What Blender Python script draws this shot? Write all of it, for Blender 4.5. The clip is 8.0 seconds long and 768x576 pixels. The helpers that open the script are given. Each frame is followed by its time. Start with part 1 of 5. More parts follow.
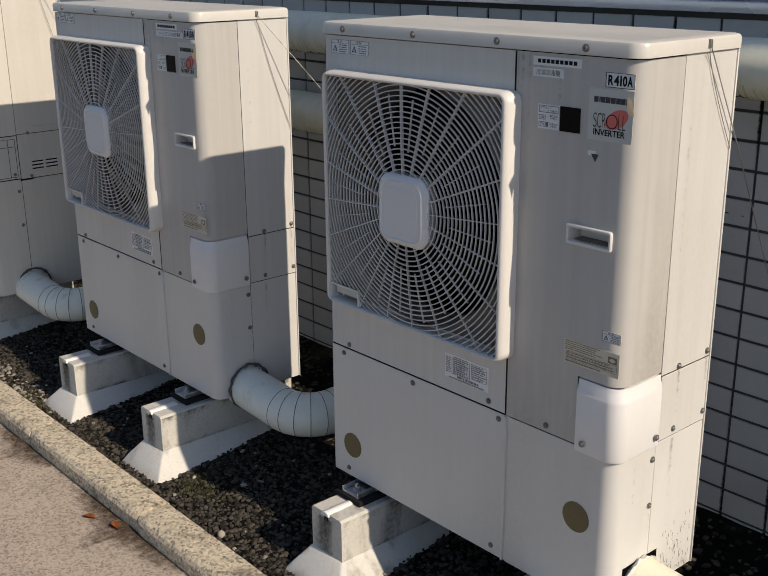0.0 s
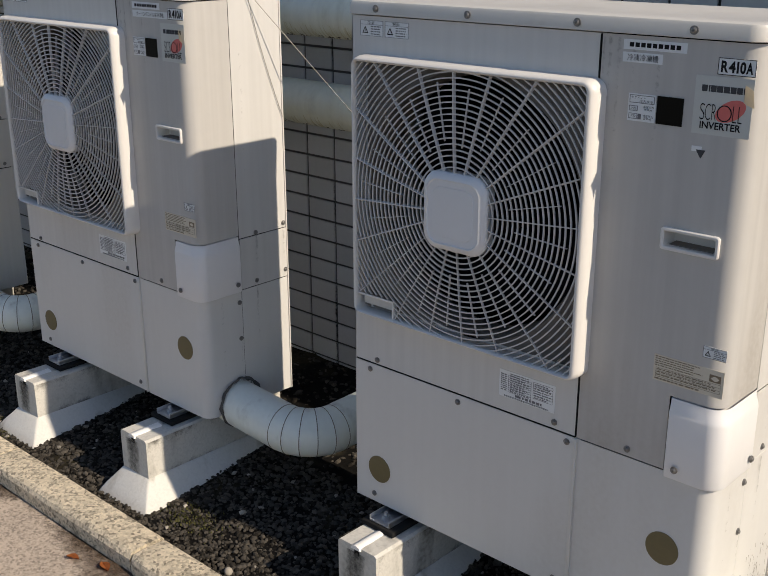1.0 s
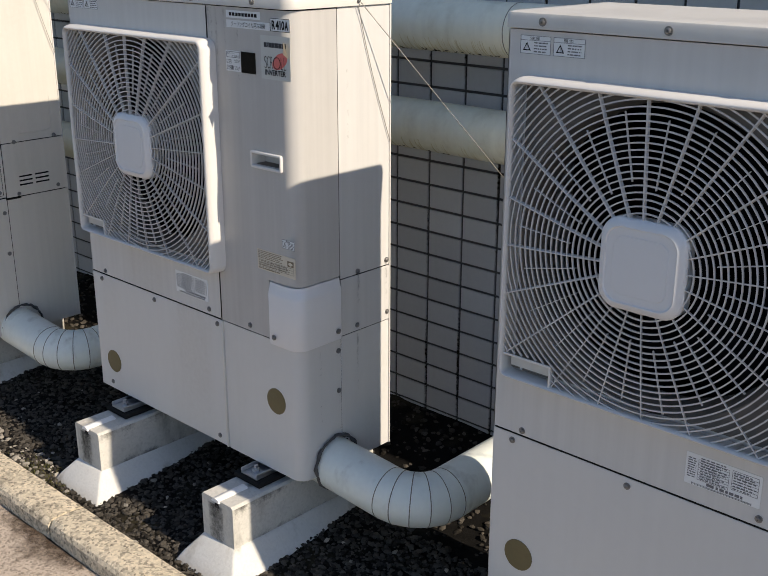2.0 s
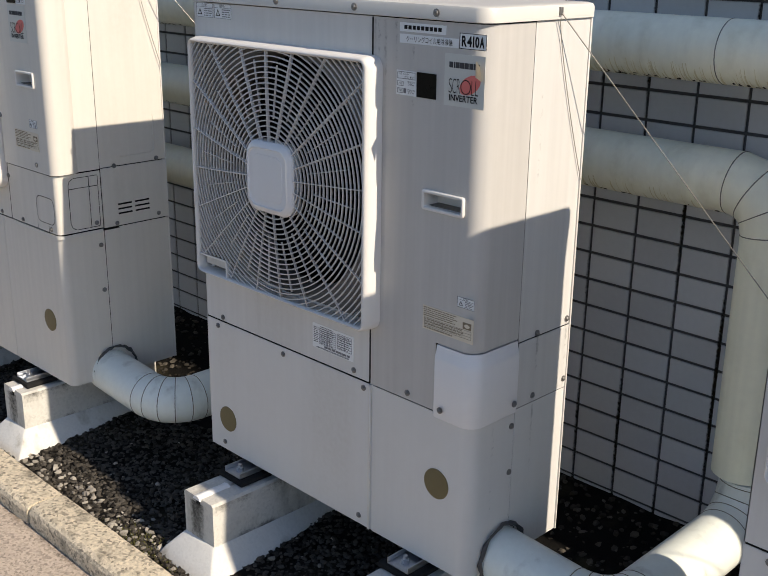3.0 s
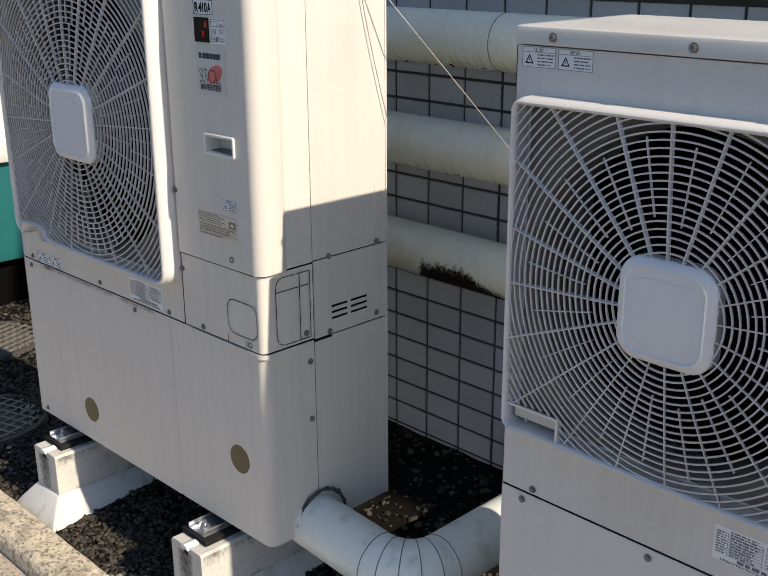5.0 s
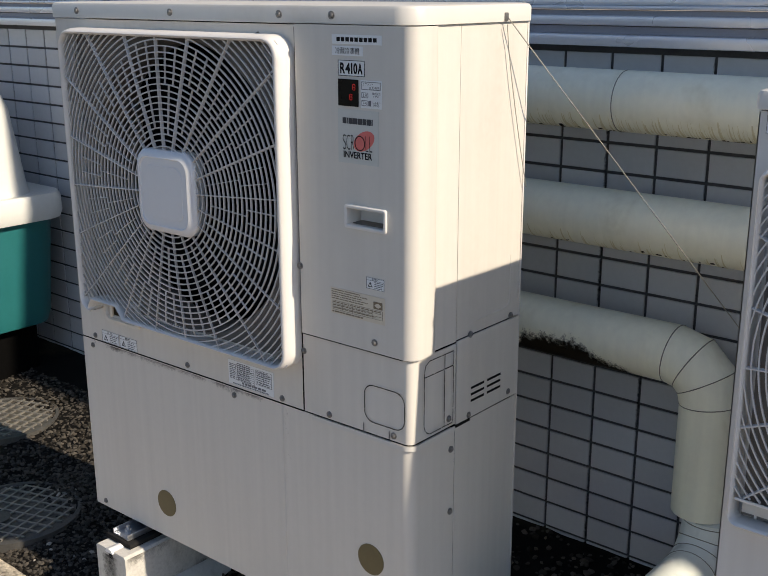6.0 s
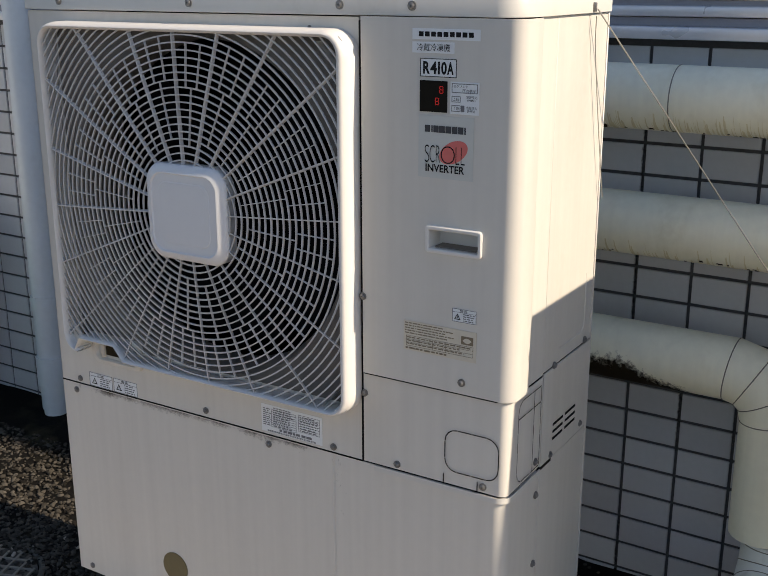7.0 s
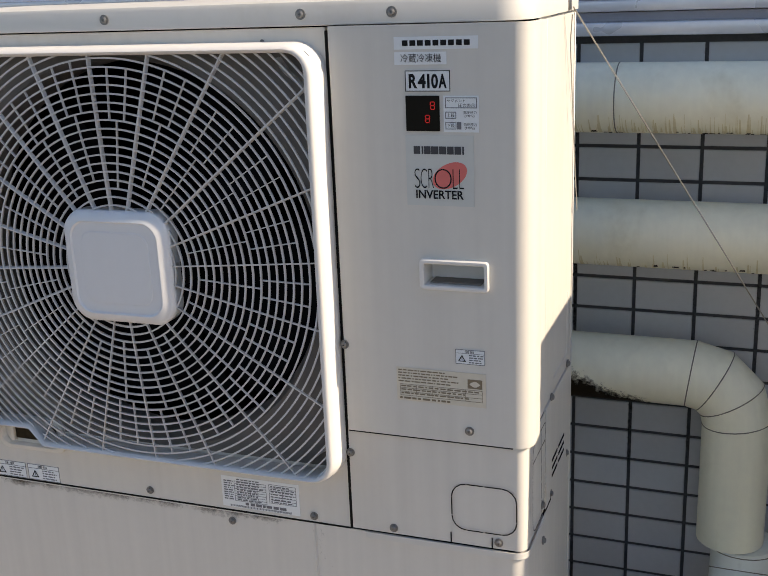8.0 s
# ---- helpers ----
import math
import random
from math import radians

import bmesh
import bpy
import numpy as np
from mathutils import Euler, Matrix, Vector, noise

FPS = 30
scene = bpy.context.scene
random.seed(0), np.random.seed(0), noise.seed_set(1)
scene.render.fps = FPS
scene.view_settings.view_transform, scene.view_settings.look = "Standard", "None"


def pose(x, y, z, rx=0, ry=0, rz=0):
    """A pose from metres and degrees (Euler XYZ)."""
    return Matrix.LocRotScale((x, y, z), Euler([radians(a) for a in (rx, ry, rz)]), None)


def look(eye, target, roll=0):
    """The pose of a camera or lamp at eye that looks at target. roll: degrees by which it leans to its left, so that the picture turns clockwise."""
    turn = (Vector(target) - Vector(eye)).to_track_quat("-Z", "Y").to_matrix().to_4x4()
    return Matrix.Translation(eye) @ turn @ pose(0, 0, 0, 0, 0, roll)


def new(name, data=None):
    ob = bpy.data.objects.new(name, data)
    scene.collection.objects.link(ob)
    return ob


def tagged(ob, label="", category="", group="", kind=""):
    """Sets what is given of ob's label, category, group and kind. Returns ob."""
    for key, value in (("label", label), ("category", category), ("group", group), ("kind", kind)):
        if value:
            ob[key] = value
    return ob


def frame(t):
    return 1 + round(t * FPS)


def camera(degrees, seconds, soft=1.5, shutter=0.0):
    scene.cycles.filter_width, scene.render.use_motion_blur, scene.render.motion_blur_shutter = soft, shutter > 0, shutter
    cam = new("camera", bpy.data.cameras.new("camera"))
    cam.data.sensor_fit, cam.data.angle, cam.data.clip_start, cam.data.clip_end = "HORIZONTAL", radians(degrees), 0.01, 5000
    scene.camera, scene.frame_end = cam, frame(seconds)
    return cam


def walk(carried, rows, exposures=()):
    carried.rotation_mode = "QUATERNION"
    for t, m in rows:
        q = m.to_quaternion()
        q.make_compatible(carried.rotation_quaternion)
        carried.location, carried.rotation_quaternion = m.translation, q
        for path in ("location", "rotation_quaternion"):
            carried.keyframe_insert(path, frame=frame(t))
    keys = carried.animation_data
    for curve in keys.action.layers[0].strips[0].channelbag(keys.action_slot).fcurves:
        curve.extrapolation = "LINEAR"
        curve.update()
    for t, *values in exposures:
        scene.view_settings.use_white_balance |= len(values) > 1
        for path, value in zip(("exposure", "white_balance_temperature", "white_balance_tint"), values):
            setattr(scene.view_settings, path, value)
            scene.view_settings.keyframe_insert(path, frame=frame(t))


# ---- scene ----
cam = camera(40.6, 8.0, soft=0.8)
PATH = [
    (0, (1.785, -1.394, 1.45), (0.353, -0.141, 0.832), -0.5),
    (0.5, (1.586, -1.42, 1.45), (0.216, -0.111, 0.811), -0.4),
    (1, (1.414, -1.436, 1.437), (0.133, -0.047, 0.781), -0.1),
    (1.5, (1.225, -1.389, 1.428), (-0.039, 0.013, 0.767), -0.1),
    (2, (1.019, -1.366, 1.429), (-0.275, 0.013, 0.778), 0.1),
    (2.2, (0.918, -1.366, 1.425), (-0.388, 0.003, 0.777), 0.2),
    (3.3, (0.451, -1.263, 1.4), (-0.901, 0.071, 0.774), 0.8),
    (3.5, (0.368, -1.245, 1.41), (-0.986, 0.082, 0.775), 0.6),
    (4, (0.094, -1.229, 1.418), (-1.274, 0.078, 0.77), 0.1),
    (4.5, (-0.14, -1.24, 1.416), (-1.506, 0.075, 0.78), 0.1),
    (5, (-0.364, -1.183, 1.422), (-1.726, 0.138, 0.789), -0.3),
    (5.2, (-0.441, -1.217, 1.418), (-1.791, 0.124, 0.801), -0.3),
    (6.3, (-0.92, -1.362, 1.441), (-2.132, 0.134, 0.901), -0.1),
    (6.5, (-0.995, -1.354, 1.424), (-2.18, 0.165, 0.887), 0.0),
    (7, (-1.225, -1.364, 1.433), (-2.251, 0.254, 0.861), -0.1),
    (7.5, (-1.424, -1.424, 1.449), (-2.22, 0.322, 0.887), -0.7),
    (8, (-1.538, -1.304, 1.435), (-2.232, 0.483, 0.864), -2.3),
]
walk(cam, [(t, look(eye, target, roll)) for t, eye, target, roll in PATH], [(0.0, -0.32, 6600, 15), (2.2, 0.14, 6450, 15), (3.5, 0.16, 6450, 15), (5.0, 0.18, 6450, 15), (6.5, 0.13, 6600, 15), (8.0, 0.48, 6850, 16)])

# ---- light ----
SUN = Vector((1.0, 0.054, 0.70)).normalized()
world = bpy.data.worlds.new("sky")
scene.world = world
world.use_nodes = True
wn = world.node_tree
sky = wn.nodes.new("ShaderNodeTexSky")
sky.sky_type, sky.sun_disc = "NISHITA", False
sky.dust_density, sky.air_density, sky.ozone_density = 0.3, 1.0, 1.5
sky.sun_elevation = math.asin(SUN.z)
sky.sun_rotation = math.atan2(SUN.x, SUN.y)
wn.links.new(sky.outputs[0], wn.nodes["Background"].inputs[0])
wn.nodes["Background"].inputs[1].default_value = 0.105
sun_data = bpy.data.lights.new("sun", "SUN")
sun_data.energy, sun_data.angle, sun_data.color = 4.9, radians(0.55), (1.0, 0.885, 0.685)
sun = new("sun", sun_data)
sun.matrix_world = look(SUN * 30, (0, 0, 0))


# ---- materials ----
def mat(name, color, rough=0.5, metal=0.0, var=0.12, scale=8.0, fine=120.0, bump=0.0, streak=0.0, dirt=None, dirt_amount=0.0,
        piece=0.0, dirt_scale=5.0, coat=0.0, spec=0.5, speck=0.0, speck_scale=90.0):
    """A painted or mineral surface: base colour, two scales of variation, optional vertical streaks and dirt."""
    m = bpy.data.materials.new(name)
    m.use_nodes = True
    nt = m.node_tree
    n, k = nt.nodes, nt.links.new
    b = n["Principled BSDF"]
    b.inputs["Roughness"].default_value, b.inputs["Metallic"].default_value = rough, metal
    b.inputs["Coat Weight"].default_value, b.inputs["Specular IOR Level"].default_value = coat, spec
    geo = n.new("ShaderNodeNewGeometry")

    def noise_at(sc, detail=3.0, stretch=None):
        t = n.new("ShaderNodeTexNoise")
        t.inputs["Scale"].default_value, t.inputs["Detail"].default_value = sc, detail
        src = geo.outputs["Position"]
        if stretch:
            mp = n.new("ShaderNodeMapping")
            mp.inputs["Scale"].default_value = stretch
            k(src, mp.inputs[0])
            src = mp.outputs[0]
        k(src, t.inputs["Vector"])
        return t.outputs["Fac"]

    def maths(op, a, c, clamp=False):
        q = n.new("ShaderNodeMath")
        q.operation, q.use_clamp = op, clamp
        for i, v in enumerate((a, c)):
            if isinstance(v, (int, float)):
                q.inputs[i].default_value = v
            else:
                k(v, q.inputs[i])
        return q.outputs[0]

    big, small = noise_at(scale), noise_at(fine, 2.0)
    total = maths("ADD", maths("MULTIPLY", maths("SUBTRACT", big, 0.5), 2.2 * var), maths("MULTIPLY", maths("SUBTRACT", small, 0.5), 1.6 * var))
    if streak:
        total = maths("ADD", total, maths("MULTIPLY", maths("SUBTRACT", noise_at(1.0, 3.0, (55, 55, 1.6)), 0.5), streak))
    if speck:
        vor = n.new("ShaderNodeTexVoronoi")
        vor.inputs["Scale"].default_value = speck_scale
        k(geo.outputs["Position"], vor.inputs["Vector"])
        sep = n.new("ShaderNodeSeparateColor")
        k(vor.outputs["Color"], sep.inputs[0])
        grain = maths("POWER", sep.outputs[0], 2.2)
        total = maths("SUBTRACT", total, maths("MULTIPLY", maths("SUBTRACT", grain, 0.31), 2 * speck))
    if piece:
        info = n.new("ShaderNodeObjectInfo")
        isl = n.new("ShaderNodeNewGeometry")
        both = maths("FRACT", maths("ADD", info.outputs["Random"], isl.outputs["Random Per Island"]), 0.0)
        total = maths("ADD", total, maths("MULTIPLY", maths("SUBTRACT", both, 0.5), 2 * piece))
    val = n.new("ShaderNodeHueSaturation")
    val.inputs["Color"].default_value = (*color, 1)
    k(maths("ADD", total, 1.0), val.inputs["Value"])
    out = val.outputs[0]
    if dirt:
        mask = maths("MULTIPLY", maths("SUBTRACT", noise_at(dirt_scale, 6.0, (1, 1, 0.35)), 0.56), 9.0, True)
        mask = maths("MULTIPLY", mask, maths("ADD", maths("MULTIPLY", noise_at(90, 3.0), 1.1), -0.05, True))
        mix = n.new("ShaderNodeMix")
        mix.data_type = "RGBA"
        k(maths("MULTIPLY", mask, dirt_amount), mix.inputs["Factor"])
        k(out, mix.inputs["A"])
        mix.inputs["B"].default_value = (*dirt, 1)
        out = mix.outputs["Result"]
    k(out, b.inputs["Base Color"])
    k(maths("ADD", maths("MULTIPLY", maths("SUBTRACT", big, 0.5), 0.25), rough, True), b.inputs["Roughness"])
    if bump:
        bp = n.new("ShaderNodeBump")
        bp.inputs["Strength"].default_value, bp.inputs["Distance"].default_value = min(1.0, bump), 0.002
        k(maths("ADD", small, maths("MULTIPLY", big, 0.5)), bp.inputs["Height"])
        k(bp.outputs[0], b.inputs["Normal"])
    return m


IVORY = mat("ivory_paint", (0.645, 0.638, 0.622), 0.42, var=0.025, scale=4, fine=40, streak=0.20, dirt=(0.33, 0.29, 0.22), dirt_amount=0.18, dirt_scale=2.5)
IVORY_LOW = mat("ivory_paint_lower", (0.675, 0.670, 0.655), 0.45, var=0.025, scale=4, fine=40, streak=0.05, dirt=(0.36, 0.32, 0.25), dirt_amount=0.25, dirt_scale=3.0)
CREAM = mat("cream_paint", (0.675, 0.648, 0.596), 0.48, var=0.030, scale=5, fine=60, streak=0.16, dirt=(0.34, 0.28, 0.19), dirt_amount=0.22, dirt_scale=2.2)
LID = mat("lid_paint", (0.66, 0.645, 0.605), 0.36, var=0.03, scale=5, fine=60, dirt=(0.35, 0.31, 0.24), dirt_amount=0.3)
COVER = mat("cover_plastic", (0.80, 0.795, 0.80), 0.38, var=0.02, scale=4, fine=50, streak=0.03)
GRILLE = mat("grille_plastic", (0.63, 0.61, 0.595), 0.42, var=0.05, scale=6, fine=70, dirt=(0.25, 0.22, 0.18), dirt_amount=0.35, dirt_scale=6)
FRAME = mat("grille_frame_plastic", (0.76, 0.74, 0.71), 0.35, var=0.03, scale=6, fine=70)
# Brown dust tone, darkened further for the shade behind the guard.
SHROUD = mat("shroud_dust_and_shade", (0.20, 0.18, 0.16), 0.6, var=0.14, scale=7, fine=60, dirt=(0.09, 0.075, 0.06), dirt_amount=0.6, spec=0.15)
# Near-black colours that hold the deep shade inside the units and on the blades.
BLACK = mat("shade_black", (0.004, 0.004, 0.004), 0.8, var=0.2, spec=0.02)
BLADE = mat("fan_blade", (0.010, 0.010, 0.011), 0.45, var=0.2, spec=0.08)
SEAM = mat("dark_seam", (0.015, 0.014, 0.013), 0.8, var=0.2, spec=0.08)
STEEL = mat("galvanised_steel", (0.50, 0.52, 0.55), 0.38, metal=0.9, var=0.15, scale=40, fine=200)
ZINC = mat("screw_zinc", (0.24, 0.235, 0.23), 0.45, metal=0.7, var=0.2, scale=90, fine=300)
RUBBER = mat("black_rubber", (0.02, 0.02, 0.02), 0.85, var=0.3, spec=0.08)
WHITE = mat("sticker_white", (0.80, 0.82, 0.83), 0.45, var=0.03)
YELLOWED = mat("sticker_yellowed", (0.68, 0.62, 0.51), 0.55, var=0.08, scale=30)
LOGO_BG = mat("sticker_grey", (0.60, 0.61, 0.58), 0.4, var=0.03)
INK = mat("ink_black", (0.02, 0.02, 0.021), 0.85, var=0.1, spec=0.1)
INK_MARK = mat("ink_mark", (0.075, 0.075, 0.08), 0.85, var=0.1, spec=0.1)
GRIME = mat("brown_grime", (0.14, 0.11, 0.075), 0.8, var=0.3, scale=60, spec=0.1)
IVORY_WORN = mat("ivory_paint_weathered", (0.525, 0.512, 0.492), 0.45, var=0.035, scale=4, fine=40, streak=0.26, dirt=(0.28, 0.24, 0.19), dirt_amount=0.6, dirt_scale=3.0)
INK_SOFT = mat("ink_faded", (0.16, 0.16, 0.175), 0.6, var=0.1)
RED = mat("logo_red", (0.72, 0.17, 0.15), 0.45, var=0.08, scale=20)
BROWN_INK = mat("ink_brown", (0.22, 0.17, 0.11), 0.6, var=0.1)
DISPLAY = mat("display_window", (0.008, 0.0075, 0.006), 0.2, var=0.1, spec=0.2)
OLIVE = mat("plug_olive", (0.15, 0.12, 0.055), 0.5, var=0.10, scale=30)
CONCRETE = mat("block_concrete", (0.60, 0.585, 0.54), 0.88, var=0.08, scale=14, fine=180, bump=0.4, dirt=(0.13, 0.12, 0.10), dirt_amount=1.0, dirt_scale=11, speck=0.06, speck_scale=170)
MORTAR = mat("block_foot_mortar", (0.68, 0.67, 0.635), 0.88, var=0.06, scale=16, fine=160, bump=0.3, dirt=(0.20, 0.17, 0.10), dirt_amount=0.85, dirt_scale=14, speck=0.03, speck_scale=170)
CAULK = mat("white_caulk", (0.84, 0.84, 0.83), 0.5, var=0.05, scale=60, bump=0.4)
KERB = mat("kerb_concrete", (0.56, 0.485, 0.365), 0.9, var=0.30, scale=30, fine=240, bump=1.0, dirt=(0.09, 0.08, 0.06), dirt_amount=0.9, dirt_scale=12, speck=0.42, speck_scale=150)
ROAD = mat("road_concrete", (0.45, 0.375, 0.305), 0.88, var=0.16, scale=12, fine=150, bump=0.9, dirt=(0.17, 0.13, 0.10), dirt_amount=0.7, dirt_scale=2.2, speck=0.30, speck_scale=190)
UNSEEN_DARK = mat("unseen_dark_ground", (0.055, 0.054, 0.053), 0.9, var=0.25, scale=9, fine=140, bump=0.8, speck=0.3, speck_scale=160)
# Bed colour is lowered to near black to carry the shade under the units.
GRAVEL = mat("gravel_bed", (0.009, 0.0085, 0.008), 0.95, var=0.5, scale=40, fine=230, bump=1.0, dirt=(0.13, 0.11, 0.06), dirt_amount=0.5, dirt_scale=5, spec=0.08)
STONE = mat("gravel_stone", (0.058, 0.052, 0.044), 0.9, var=0.2, scale=30, fine=300, bump=0.4, piece=0.75, spec=0.08)
PALE_STONE = mat("pale_stone", (0.30, 0.275, 0.235), 0.85, var=0.15, scale=60, fine=300, piece=0.4)
TILE = mat("wall_tile", (0.57, 0.585, 0.61), 0.50, spec=0.25, var=0.06, scale=6, fine=80, piece=0.09)
GROUT = mat("wall_grout", (0.09, 0.09, 0.094), 0.9, var=0.25, scale=30, fine=200, spec=0.08)
LAGGING = mat("pipe_lagging", (0.90, 0.89, 0.72), 0.42, var=0.045, scale=9, fine=70, streak=0.16, dirt=(0.50, 0.45, 0.26), dirt_amount=0.35, dirt_scale=14)
JACKET = mat("pipe_jacket", (0.79, 0.83, 0.78), 0.42, var=0.06, scale=8, fine=80, streak=0.06, dirt=(0.16, 0.14, 0.10), dirt_amount=0.5, dirt_scale=18)
DRIP = mat("drip_yellow", (0.72, 0.67, 0.44), 0.5, var=0.12, scale=60)
# Mould on the pipes, and the painted shade of the hand hole.
MOULD_AND_HOLE = mat("mould_and_hole_black", (0.035, 0.027, 0.017), 0.9, var=0.4, scale=60, spec=0.08)
ALU = mat("anodised_sill", (0.66, 0.68, 0.72), 0.30, metal=0.35, var=0.06, scale=8, fine=90)
PANEL = mat("pale_panel", (0.84, 0.83, 0.87), 0.3, var=0.03, scale=3)
TEAL = mat("teal_plastic", (0.017, 0.15, 0.155), 0.45, var=0.08, scale=6, fine=60, streak=0.04)
OFFWHITE = mat("offwhite_plastic", (0.68, 0.69, 0.66), 0.4, var=0.05, scale=6, fine=60)
DRAIN = mat("drainpipe_paint", (0.60, 0.66, 0.71), 0.4, var=0.07, scale=6, fine=60, streak=0.08)
IRON = mat("cast_iron", (0.10, 0.097, 0.09), 0.6, metal=0.4, var=0.3, scale=25, fine=200, bump=0.5, dirt=(0.17, 0.14, 0.09), dirt_amount=0.6)
IRON_WORN = mat("worn_iron", (0.24, 0.225, 0.20), 0.5, metal=0.3, var=0.3, scale=25, fine=200)
WIRE = mat("guy_wire", (0.42, 0.40, 0.36), 0.4, metal=0.7, var=0.1)
LEAF = mat("dead_leaf", (0.50, 0.17, 0.045), 0.7, var=0.2, scale=60)
PUTTY = mat("sealing_putty", (0.085, 0.082, 0.08), 0.8, var=0.4, scale=60, fine=250, bump=0.8)
BEAD = mat("seam_bead", (0.17, 0.16, 0.125), 0.55, var=0.2, scale=60)
SLOT_GREY = mat("sill_groove", (0.30, 0.30, 0.33), 0.5, var=0.1)
def stain_mat(name, color, rough, scale=70.0, gain=2.6, level=0.62):
    """A stain lying on a surface: ragged, thinning out by the mesh's own cover value."""
    m = bpy.data.materials.new(name)
    m.use_nodes = True
    nt = m.node_tree
    n, k = nt.nodes, nt.links.new
    b = n["Principled BSDF"]
    b.inputs["Base Color"].default_value = (*color, 1)
    b.inputs["Roughness"].default_value, b.inputs["Specular IOR Level"].default_value = rough, 0.15
    geo, at = n.new("ShaderNodeNewGeometry"), n.new("ShaderNodeAttribute")
    at.attribute_name = "cover"
    tex = n.new("ShaderNodeTexNoise")
    tex.inputs["Scale"].default_value, tex.inputs["Detail"].default_value = scale, 7.0
    tex.inputs["Roughness"].default_value = 0.7
    k(geo.outputs["Position"], tex.inputs["Vector"])
    add, mul = n.new("ShaderNodeMath"), n.new("ShaderNodeMath")
    add.operation, mul.operation, mul.use_clamp = "ADD", "MULTIPLY_ADD", True
    k(at.outputs["Fac"], add.inputs[0])
    k(tex.outputs["Fac"], add.inputs[1])
    k(add.outputs[0], mul.inputs[0])
    mul.inputs[1].default_value, mul.inputs[2].default_value = gain, -gain * (0.5 + level * 0.5)
    k(mul.outputs[0], b.inputs["Alpha"])
    return m


MOULD_STAIN = stain_mat("mould_stain", (0.022, 0.016, 0.009), 0.9, 110, 3.2, 0.55)
RUST_STAIN = stain_mat("rust_stain", (0.20, 0.13, 0.05), 0.8, 60, 1.2, 0.7)
DAMP_STAIN = stain_mat("damp_stain", (0.085, 0.058, 0.040), 0.5, 45, 1.5, 0.42)
SEAM_STAIN = stain_mat("seam_grime", (0.16, 0.13, 0.095), 0.8, 150, 1.6, 0.45)
SOOT_STAIN = stain_mat("grey_run_stain", (0.11, 0.105, 0.095), 0.9, 90, 1.6, 0.35)
MOSS_STAIN = stain_mat("moss_stain", (0.11, 0.092, 0.045), 0.95, 130, 2.0, 0.45)
MOSS = mat("moss", (0.085, 0.085, 0.03), 0.95, var=0.4, scale=60, fine=300, bump=0.8, spec=0.08)
LED = bpy.data.materials.new("led_red")
LED.use_nodes = True
LED.node_tree.nodes["Principled BSDF"].inputs["Base Color"].default_value = (0.5, 0.01, 0.01, 1)
LED.node_tree.nodes["Principled BSDF"].inputs["Emission Color"].default_value = (1.0, 0.03, 0.02, 1)
LED.node_tree.nodes["Principled BSDF"].inputs["Emission Strength"].default_value = 0.14


# ---- building blocks ----
def thing(name, x, y, z, label, category, group="", rz=0):
    ob = new(name)
    ob.empty_display_size = 0.05
    ob.matrix_world = pose(x, y, z, 0, 0, rz)
    return tagged(ob, label, category, group)


def mesh_of(name, bm, material, smooth=None):
    me = bpy.data.meshes.new(name)
    bmesh.ops.recalc_face_normals(bm, faces=bm.faces[:])
    bm.to_mesh(me)
    bm.free()
    me.materials.append(material)
    if smooth:
        for p in me.polygons:
            p.use_smooth = True
        me.set_sharp_from_angle(angle=radians(smooth))
    return me


def part(name, bm, material, parent, label="", smooth=40):
    me = bm if isinstance(bm, bpy.types.Mesh) else mesh_of(name, bm, material, smooth)
    ob = new(name, me)
    ob.parent = parent
    return tagged(ob, label)


def add_box(bm, x0, x1, y0, y1, z0, z1, bevel=0.0, seg=2):
    made = bmesh.ops.create_cube(bm, size=1.0, matrix=Matrix.Translation(((x0 + x1) / 2, (y0 + y1) / 2, (z0 + z1) / 2)) @ Matrix.Diagonal((x1 - x0, y1 - y0, z1 - z0, 1)))
    if bevel:
        edges = list({e for v in made["verts"] for e in v.link_edges})
        bmesh.ops.bevel(bm, geom=edges, offset=bevel, segments=seg, affect="EDGES", profile=0.5)
    return bm


def box(x0, x1, y0, y1, z0, z1, bevel=0.0, seg=2):
    return add_box(bmesh.new(), x0, x1, y0, y1, z0, z1, bevel, seg)


def rounded(x0, x1, z0, z1, r, n=6):
    """A rounded rectangle as a loop of (x, z)."""
    pts = []
    for cx, cz, a0 in ((x1 - r, z1 - r, 0), (x0 + r, z1 - r, 90), (x0 + r, z0 + r, 180), (x1 - r, z0 + r, 270)):
        for i in range(n + 1):
            a = radians(a0 + 90 * i / n)
            pts.append((cx + r * math.cos(a), cz + r * math.sin(a)))
    return pts


def loft(bm, loops, close_first=True, close_last=True):
    """Joins loops of points (all of one length) into a skin."""
    rows = [[bm.verts.new(p) for p in loop] for loop in loops]
    count = len(rows[0])
    for a, b in zip(rows, rows[1:]):
        for i in range(count):
            bm.faces.new((a[i], a[(i + 1) % count], b[(i + 1) % count], b[i]))
    if close_first:
        bm.faces.new(rows[0])
    if close_last:
        bm.faces.new(rows[-1])
    return bm


